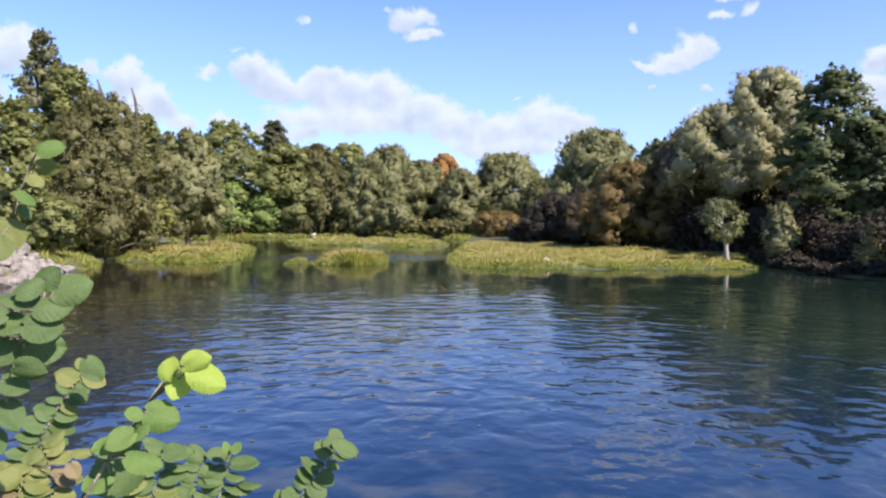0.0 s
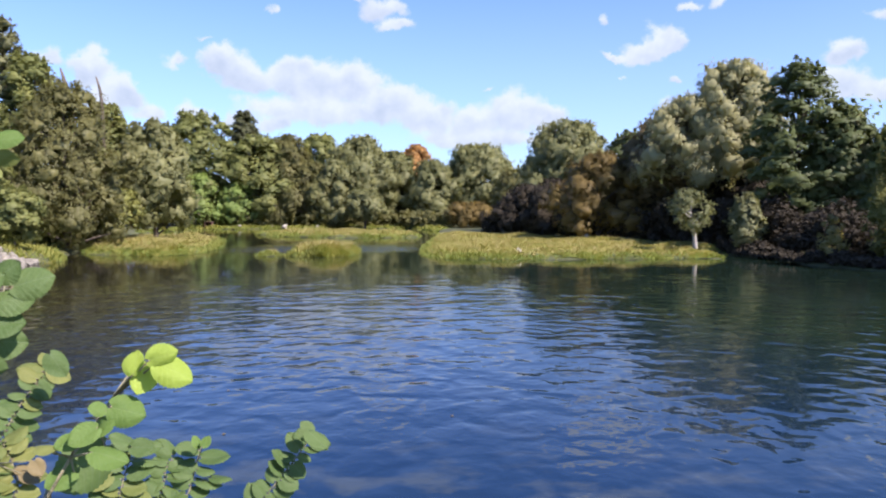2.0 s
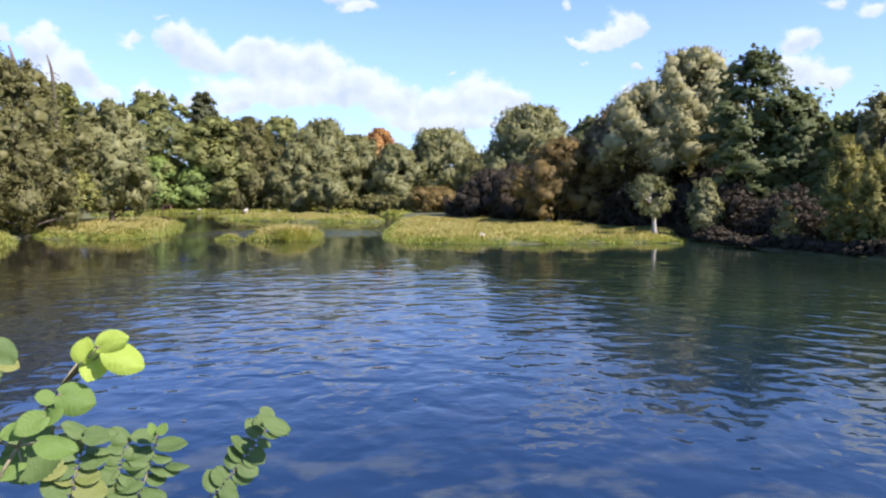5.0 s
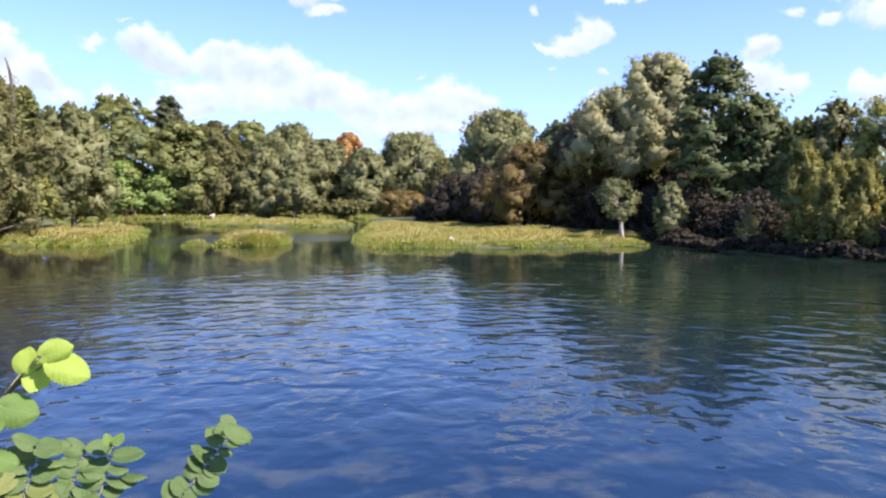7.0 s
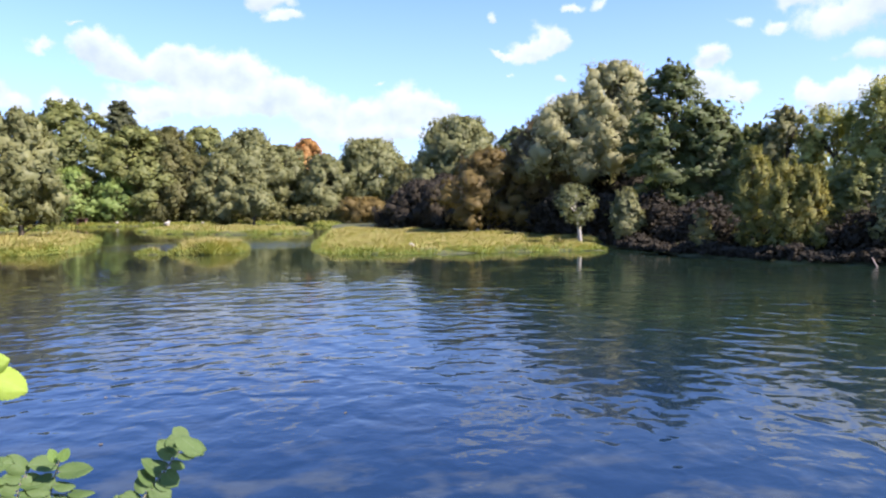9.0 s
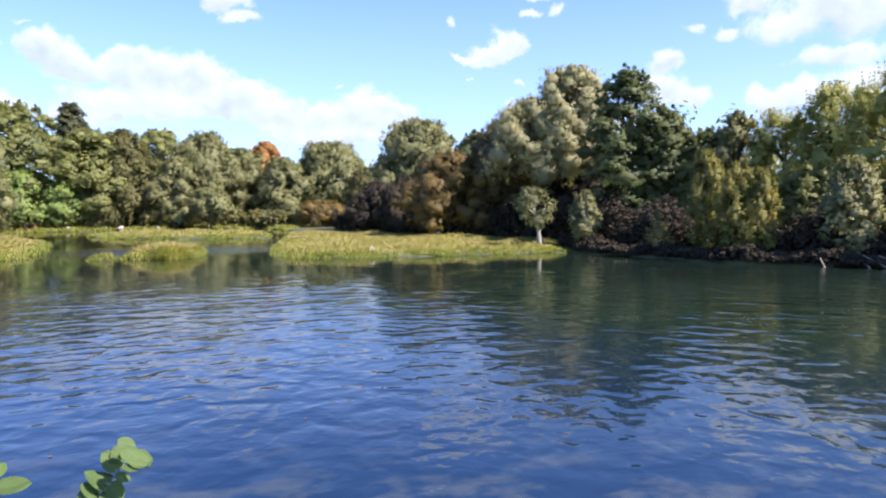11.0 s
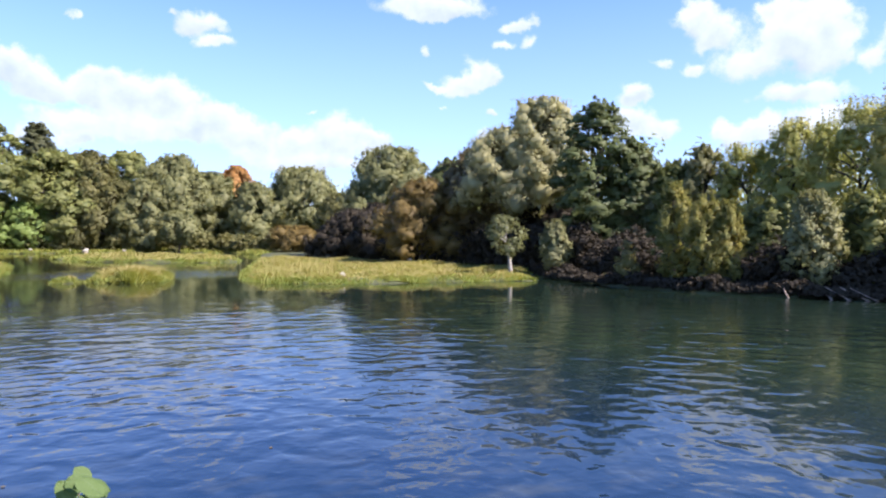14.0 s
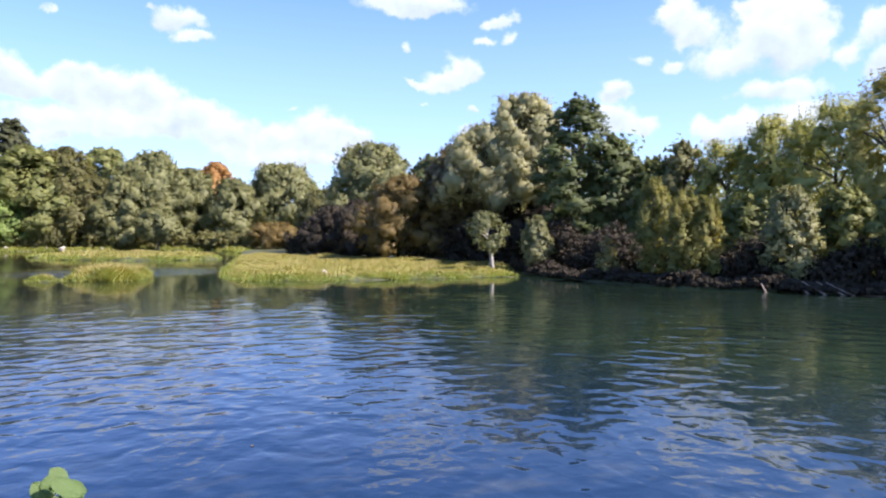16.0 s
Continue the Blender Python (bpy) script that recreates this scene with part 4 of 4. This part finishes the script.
plant("green_ash", 40.0, 36.2, 12.1, 3.1, 0.6)
plant("alder", 32.9, 36.3, 5.7, 2.0, 0.4)
plant("alder", 34.3, 30.6, 5.8, 1.6, 0.7)
plant("yellow_ash", 39.8, 31.9, 13.0, 2.9, 0.5)
plant("alder", 34.4, 25.9, 6.5, 2.1, 0.6)
plant("green_ash", 41.9, 29.0, 13.2, 3.1, 0.7)
plant("alder", 43.1, 27.3, 11.6, 2.2, 0.4)
plant("grey_alder", 23.4, 48.1, 4.2, 1.0, 0.4)
plant("small_bush", 24.4, 39.6, 3.0, 0.8, 0.6)
plant("alder", -25.6, 45.3, 4.8, 1.6, 1.6, density=0.6)
plant("sapling", 20.05, 48.6, 4.75, 1.35, 1.7, trunk_lean=-0.16, density=0.5)
plant("brown_bush", 9.0, 111.1, 4.3, 3.7, 1.0)


def snag(points, radii):
    ob = new("dead_trunk", tubes_mesh("dead_trunk", [(points, radii)], BARK))
    tagged(ob, "bare grey dead trunk top above the willows", "dead tree", "dead trunks")


snag([(-30.0, 63.2, 0.3), (-30.2, 63.2, 8.0), (-30.3, 63.1, 12.8), (-31.0, 62.8, 15.8)], [0.2, 0.2, 0.28, 0.08])
snag([(-28.0, 64.1, 0.3), (-28.0, 64.1, 8.0), (-28.1, 64.1, 13.0), (-28.2, 64.0, 14.2), (-28.5, 64.0, 15.3)], [0.18, 0.16, 0.14, 0.12, 0.06])


# ---------------------------------------------------------------- stones, logs and far bits
def stone_mesh(seed, flat=0.7, mat=ROCK):
    rng = np.random.default_rng(seed)
    bm = bmesh.new()
    bmesh.ops.create_icosphere(bm, subdivisions=3, radius=0.5)
    off = Vector(rng.uniform(-9, 9, 3))
    cuts = [(Vector(unit(rng.normal(0, 1, 3))), 0.25 + 0.14 * rng.random()) for _ in range(9)]
    for v in bm.verts:
        for n, d in cuts:
            over = v.co.dot(n) - d
            if over > 0:
                v.co -= n * over
        v.co *= 1 + 0.12 * noise.noise(v.co * 4 + off) + 0.08 * noise.noise(v.co * 11 + off)
        v.co.z *= flat
    me = bpy.data.meshes.new("stone")
    bm.to_mesh(me)
    bm.free()
    me.materials.append(mat)
    return me


STONES = [stone_mesh(s) for s in (3, 5, 8, 13, 21)]
WHITE_STONES = [stone_mesh(s, 0.7, CHALK) for s in (4, 9, 17)]


def build_revetment():
    """Boulders heaped against the left bank, with the bank's earth behind them."""
    wall = tagged(new("stone_revetment"), "heaped pale limestone boulders holding the bank", "stone wall")
    wall.location = (-23, 40, 0)
    rng = np.random.default_rng(4)
    line = [Vector((-20.6, 28.5)), Vector((-22.2, 34)), Vector((-23.3, 38.5)), Vector((-24.0, 42.5)), Vector((-23.9, 45))]
    for row in range(4):
        k = 0
        for a, c in zip(line, line[1:]):
            n = max(2, int((c - a).length / 0.95))
            for i in range(n):
                p = a.lerp(c, (i + 0.5 * (row % 2)) / n)
                s = 0.75 + 0.95 * rng.random() ** 2
                ob = child("stone", STONES[int(rng.integers(5))], wall)
                drop = max(0.35, 1.0 - 0.25 * max(0, p.y - 41))
                ob.location = Vector((p.x - row * 0.55 + rng.normal(0, 0.12), p.y + rng.normal(0, 0.12), 0.12 + row * 0.46 * drop)) - wall.location
                ob.rotation_euler = (rng.normal(0, 0.25), rng.normal(0, 0.25), rng.random() * 6.28)
                ob.scale = (s * 1.15, s, s * (0.85 + 0.3 * rng.random()))
                k += 1


build_revetment()


def lone_stone(x, y, size, label, tall=0.8):
    ob = new("stone", WHITE_STONES[planted[0] % 3])
    planted[0] += 1
    ob.location, ob.scale = (x, y, max(0.0, land_height(x, y)) + size * tall * 0.28), (size, size * 0.8, size * tall)
    ob.rotation_euler = (0, 0, x * 7)
    tagged(ob, label, "stone", "pale stones")


for x, y, s in ((-22.7, 121.4, 1.7), (-30.3, 121.2, 1.0), (-17.1, 121.5, 0.8), (-24.9, 121.6, 0.8)):
    lone_stone(x, y, s, "pale boulder lying on the far bank")
lone_stone(7.2, 48.0, 0.45, "white stone among the grass of the spit", 1.3)
lone_stone(15.9, 64.0, 0.5, "white stone behind the grass of the spit", 2.0)
lone_stone(-6.4, 50.1, 0.45, "white stone at the edge of the islet")
lone_stone(28.4, 35.2, 0.9, "pale stone at the foot of the shaded bank")


def log(points, radius, label):
    n = len(points)
    ob = new("log", tubes_mesh("log", [(points, [radius * (1 - 0.45 * i / (n - 1)) for i in range(n)])], DRIFTWOOD, 9))
    tagged(ob, label, "log", "driftwood logs")


log([(28.55, 30.05, -0.25), (28.5, 30.3, 0.05), (28.5, 30.6, 0.45)], 0.055, "short bleached stump sticking out of the water")
log([(30.5, 27.9, -0.15), (30.26, 28.55, 0.24), (30.12, 28.95, 0.43), (29.99, 29.33, 0.64)], 0.05, "bleached log sloping down into the water")
log([(31.3, 27.3, -0.2), (30.99, 27.75, 0.08), (30.72, 28.35, 0.37), (30.47, 28.83, 0.64)], 0.055, "long bleached log sloping into the water")
log([(31.3, 27.2, 0.0), (30.91, 27.85, 0.34), (30.79, 28.49, 0.62)], 0.04, "thin bleached branch lying against the bank")
log([(29.9, 28.7, -0.1), (29.93, 28.89, 0.07), (30.03, 29.29, 0.22)], 0.06, "broken stub of driftwood in the water")
log([(33.2, 25.0, 0.02), (32.13, 26.43, 0.03), (31.56, 27.64, 0.02)], 0.045, "long pale pole floating at the water's edge")


def crate():
    box = tagged(new("wooden_hide"), "small dark brown wooden box on the far bank", "wooden box")
    box.location = (-35.2, 119.6, land_height(-35.2, 119.6))
    m = bark("brown_board", (0.07, 0.035, 0.025), (0.15, 0.08, 0.06), 3)

    def slab(name, x, y, z, sx, sy, sz):
        bm = bmesh.new()
        bmesh.ops.create_cube(bm, size=1)
        bmesh.ops.scale(bm, vec=(sx, sy, sz), verts=bm.verts)
        bmesh.ops.bevel(bm, geom=list(bm.edges), offset=0.015, segments=1, affect="EDGES")
        bmesh.ops.translate(bm, vec=(x, y, z), verts=bm.verts)
        me = bpy.data.meshes.new(name)
        bm.to_mesh(me)
        bm.free()
        me.materials.append(m)
        child(name, me, box)

    slab("side_panel", -0.6, 0, 0.5, 0.06, 1.0, 1.0)
    slab("side_panel", 0.6, 0, 0.5, 0.06, 1.0, 1.0)
    slab("back_panel", 0, 0.5, 0.5, 1.26, 0.06, 1.0)
    slab("roof", 0, 0, 1.04, 1.45, 1.2, 0.07)


crate()


# ---------------------------------------------------------------- hazel shoots by the camera
def hazel_leaf_mesh(seed, cup):
    """A broad toothed blade one unit long, heart-shaped at its stalk and pointed at its tip, pleated along the side veins."""
    nv, nu = 24, 10
    verts, faces = [], []
    skew = 0.05 * math.sin(2.3 * seed)
    for j in range(nv + 1):
        v = j / nv
        half = 0.45 * math.sin(math.pi * min(1.0, v ** 0.78 * 0.97 + 0.03)) ** 0.62 if v < 1 else 0.0
        if v > 0.8:
            half *= 1 - 0.35 * ((v - 0.8) / 0.2) ** 1.5
        half *= 1.03 if j % 2 else 0.955
        for i in range(nu + 1):
            u = 2 * i / nu - 1
            x = u * half + skew * math.sin(math.pi * v)
            pleat = 0.011 * math.cos(2 * math.pi * (v * 7 - abs(u) * 1.6)) * min(1, abs(u) * 3)
            z = -cup * (u * half) ** 2 * 2.4 - cup * 0.6 * (v - 0.3) ** 2 + 0.10 * abs(u * half) + pleat
            z += 0.03 * math.sin(4 * v + 3 * u + seed)
            y = v - 0.13 * abs(u) ** 1.5 * (1 - v) ** 2 + 0.06 * abs(u) * v * (1 - v) * 4 * 0.5
            verts.append((x, y, z))
    for j in range(nv):
        for i in range(nu):
            a = j * (nu + 1) + i
            faces.append((a, a + 1, a + nu + 2, a + nu + 1))
    return np.array(verts), np.array(faces)


BLADES = {}
for tone, mat in enumerate((HAZEL, HAZEL_YOUNG, HAZEL_YELLOW, HAZEL_DRY, HAZEL_FRESH)):
    for s in range(4):
        v, f = hazel_leaf_mesh(s + 1, (0.2, 0.35, 0.1, 0.45)[s])
        BLADES[tone, s] = mesh_from("leaf", v, f, mat, True)


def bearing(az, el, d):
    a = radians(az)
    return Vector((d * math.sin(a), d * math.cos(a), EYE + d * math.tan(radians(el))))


shoots = [0]


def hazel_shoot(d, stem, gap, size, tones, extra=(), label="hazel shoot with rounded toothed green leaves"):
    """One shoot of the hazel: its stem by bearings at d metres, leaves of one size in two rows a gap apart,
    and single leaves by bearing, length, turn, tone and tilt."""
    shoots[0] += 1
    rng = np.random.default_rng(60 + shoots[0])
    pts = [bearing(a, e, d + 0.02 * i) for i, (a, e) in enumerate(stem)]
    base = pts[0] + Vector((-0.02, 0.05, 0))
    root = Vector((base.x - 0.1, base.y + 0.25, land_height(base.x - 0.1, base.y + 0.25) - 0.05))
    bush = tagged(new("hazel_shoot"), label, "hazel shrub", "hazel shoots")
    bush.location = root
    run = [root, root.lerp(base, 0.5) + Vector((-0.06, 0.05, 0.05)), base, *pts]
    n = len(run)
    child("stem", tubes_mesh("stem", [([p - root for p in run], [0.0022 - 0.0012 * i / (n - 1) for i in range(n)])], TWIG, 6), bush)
    up_there = Vector((0, 0, 1))

    def leaf(foot, tip, face, length, tone, stalk_from):
        tip = tip.normalized()
        face = (face - tip * face.dot(tip)).normalized()
        m = Matrix((tip.cross(face), tip, face)).transposed().to_4x4()
        ob = child("leaf", BLADES[tone, int(rng.integers(4))], bush)
        ob.matrix_basis = Matrix.Translation(foot - root) @ m @ Matrix.Diagonal((length * rng.uniform(0.92, 1.12), length, length, 1))
        if 0.002 < (stalk_from - foot).length < 0.09:
            child("stalk", tubes_mesh("stalk", [([stalk_from - root, stalk_from.lerp(foot, 0.6) - root, foot - root],
                                                 [0.0013, 0.0011, 0.0009])], TWIG, 5), bush)

    if gap:
        way, side_now = 0.0, 1
        for p, q in zip(pts, pts[1:]):
            step = (q - p).length
            while way < step:
                at = p.lerp(q, way / step)
                along = (q - p).normalized()
                view = (Vector((0, 0, EYE)) - at).normalized()
                side = along.cross(view).normalized() * side_now
                length = size * rng.uniform(0.7, 1.22)
                tip = side * rng.uniform(0.7, 1.0) + along * rng.uniform(-0.35, 0.6) - up_there * 0.15 + view * rng.uniform(-0.1, 0.25)
                face = view * 0.6 + up_there * 0.85 + side * rng.uniform(-0.25, 0.55) + Vector(rng.normal(0, 0.2, 3))
                leaf(at + side * length * 0.12 + view * rng.uniform(0.0, 0.012), tip, face, length,
                     tones[int(rng.integers(len(tones)))], at)
                way += gap * 0.5 * rng.uniform(0.85, 1.15)
                side_now = -side_now
            way -= step
    for az, el, length, turn, tone, tilt in extra:
        middle = bearing(az, el, d + rng.normal(0, 0.012))
        view = (Vector((0, 0, EYE)) - middle).normalized()
        side = up_there.cross(view).normalized()
        t = radians(turn)
        tip = (view.cross(side) * math.cos(t) + side * math.sin(t) + view * rng.uniform(-0.1, 0.3)).normalized()
        face = view * 0.8 + Vector((0.2, 0, 0.7)) + Vector(rng.normal(0, 0.2, 3))
        face = Matrix.Rotation(tilt * (1 if rng.random() < 0.5 else -1), 3, tip) @ face
        foot = middle - tip * length * 0.5
        leaf(foot, tip, face, length, tone, min(pts, key=lambda q: (q - foot).length))


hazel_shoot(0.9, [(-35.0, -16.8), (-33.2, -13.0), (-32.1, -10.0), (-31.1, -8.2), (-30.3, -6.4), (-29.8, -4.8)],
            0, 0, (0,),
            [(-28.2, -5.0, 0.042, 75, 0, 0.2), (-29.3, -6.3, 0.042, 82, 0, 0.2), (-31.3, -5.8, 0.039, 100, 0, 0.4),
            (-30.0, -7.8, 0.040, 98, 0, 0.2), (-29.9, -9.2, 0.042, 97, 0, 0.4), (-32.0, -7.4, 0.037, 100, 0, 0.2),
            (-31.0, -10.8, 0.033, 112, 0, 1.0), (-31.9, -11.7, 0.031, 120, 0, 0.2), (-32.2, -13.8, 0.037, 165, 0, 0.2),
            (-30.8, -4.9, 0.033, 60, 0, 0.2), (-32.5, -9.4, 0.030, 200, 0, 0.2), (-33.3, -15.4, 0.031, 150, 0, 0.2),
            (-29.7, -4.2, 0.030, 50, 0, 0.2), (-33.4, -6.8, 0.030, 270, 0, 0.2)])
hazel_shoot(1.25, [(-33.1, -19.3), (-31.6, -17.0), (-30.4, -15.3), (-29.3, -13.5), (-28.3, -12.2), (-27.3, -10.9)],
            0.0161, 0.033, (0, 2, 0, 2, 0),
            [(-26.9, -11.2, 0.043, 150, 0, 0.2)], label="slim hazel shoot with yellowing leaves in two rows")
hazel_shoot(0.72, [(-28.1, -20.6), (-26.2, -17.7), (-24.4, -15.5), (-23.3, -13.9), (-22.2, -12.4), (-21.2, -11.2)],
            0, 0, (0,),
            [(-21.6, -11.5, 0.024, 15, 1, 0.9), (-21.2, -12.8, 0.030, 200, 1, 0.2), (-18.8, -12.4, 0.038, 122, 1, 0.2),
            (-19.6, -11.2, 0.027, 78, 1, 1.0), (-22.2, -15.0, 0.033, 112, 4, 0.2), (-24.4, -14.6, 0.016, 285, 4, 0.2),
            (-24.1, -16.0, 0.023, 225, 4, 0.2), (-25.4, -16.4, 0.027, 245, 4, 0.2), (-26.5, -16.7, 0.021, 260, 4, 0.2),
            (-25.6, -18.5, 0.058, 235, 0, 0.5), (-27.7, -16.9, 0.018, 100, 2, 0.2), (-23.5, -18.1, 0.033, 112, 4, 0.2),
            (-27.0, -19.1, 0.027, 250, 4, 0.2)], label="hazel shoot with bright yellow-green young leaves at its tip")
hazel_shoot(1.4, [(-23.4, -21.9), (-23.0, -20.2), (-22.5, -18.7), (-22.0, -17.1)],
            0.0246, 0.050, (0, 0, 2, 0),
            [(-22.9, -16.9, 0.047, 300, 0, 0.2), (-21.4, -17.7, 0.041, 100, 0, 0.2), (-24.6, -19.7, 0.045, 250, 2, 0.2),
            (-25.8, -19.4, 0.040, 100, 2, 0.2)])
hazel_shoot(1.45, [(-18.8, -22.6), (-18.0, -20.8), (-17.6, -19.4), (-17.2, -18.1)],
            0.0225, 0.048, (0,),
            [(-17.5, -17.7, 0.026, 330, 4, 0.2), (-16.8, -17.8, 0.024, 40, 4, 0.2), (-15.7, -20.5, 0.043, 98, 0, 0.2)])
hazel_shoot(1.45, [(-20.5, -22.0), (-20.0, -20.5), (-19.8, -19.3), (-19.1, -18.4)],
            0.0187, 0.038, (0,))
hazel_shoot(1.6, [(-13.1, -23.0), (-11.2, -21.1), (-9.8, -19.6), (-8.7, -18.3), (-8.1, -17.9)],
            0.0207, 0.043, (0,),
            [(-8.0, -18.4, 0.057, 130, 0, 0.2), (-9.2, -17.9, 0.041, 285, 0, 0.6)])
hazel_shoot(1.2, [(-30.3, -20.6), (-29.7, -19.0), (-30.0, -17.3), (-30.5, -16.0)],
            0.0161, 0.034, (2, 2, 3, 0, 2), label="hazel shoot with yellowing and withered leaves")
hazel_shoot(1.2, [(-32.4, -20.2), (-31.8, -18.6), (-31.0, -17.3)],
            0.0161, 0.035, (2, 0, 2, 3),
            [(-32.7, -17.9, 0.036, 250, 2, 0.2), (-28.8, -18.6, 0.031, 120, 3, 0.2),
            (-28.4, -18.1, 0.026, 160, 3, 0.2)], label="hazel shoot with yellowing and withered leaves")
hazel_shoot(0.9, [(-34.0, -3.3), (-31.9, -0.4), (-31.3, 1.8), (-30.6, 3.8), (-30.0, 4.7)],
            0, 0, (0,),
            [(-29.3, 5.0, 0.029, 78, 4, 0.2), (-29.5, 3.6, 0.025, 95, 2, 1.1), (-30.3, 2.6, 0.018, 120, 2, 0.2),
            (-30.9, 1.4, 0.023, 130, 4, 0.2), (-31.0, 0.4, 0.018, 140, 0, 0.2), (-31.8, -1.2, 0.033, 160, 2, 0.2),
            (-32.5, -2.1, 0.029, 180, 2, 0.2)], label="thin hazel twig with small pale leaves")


def floating_leaf(x, y, turn, tone):
    ob = new("fallen_leaf", BLADES[tone, 2])
    ob.location, ob.rotation_euler, ob.scale = (x, y, 0.012), (0, 0, turn), (0.06, 0.06, 0.05)
    tagged(ob, "fallen leaf floating on the water", "leaf", "floating leaves")


for x, y, turn, tone in ((-2.9, 10.4, 0.4, 3), (-3.5, 13.0, 1.9, 3), (0.6, 11.2, 2.8, 3), (4.1, 12.8, 0.9, 3), (1.9, 15.2, 4.0, 3)):
    floating_leaf(x, y, turn, tone)
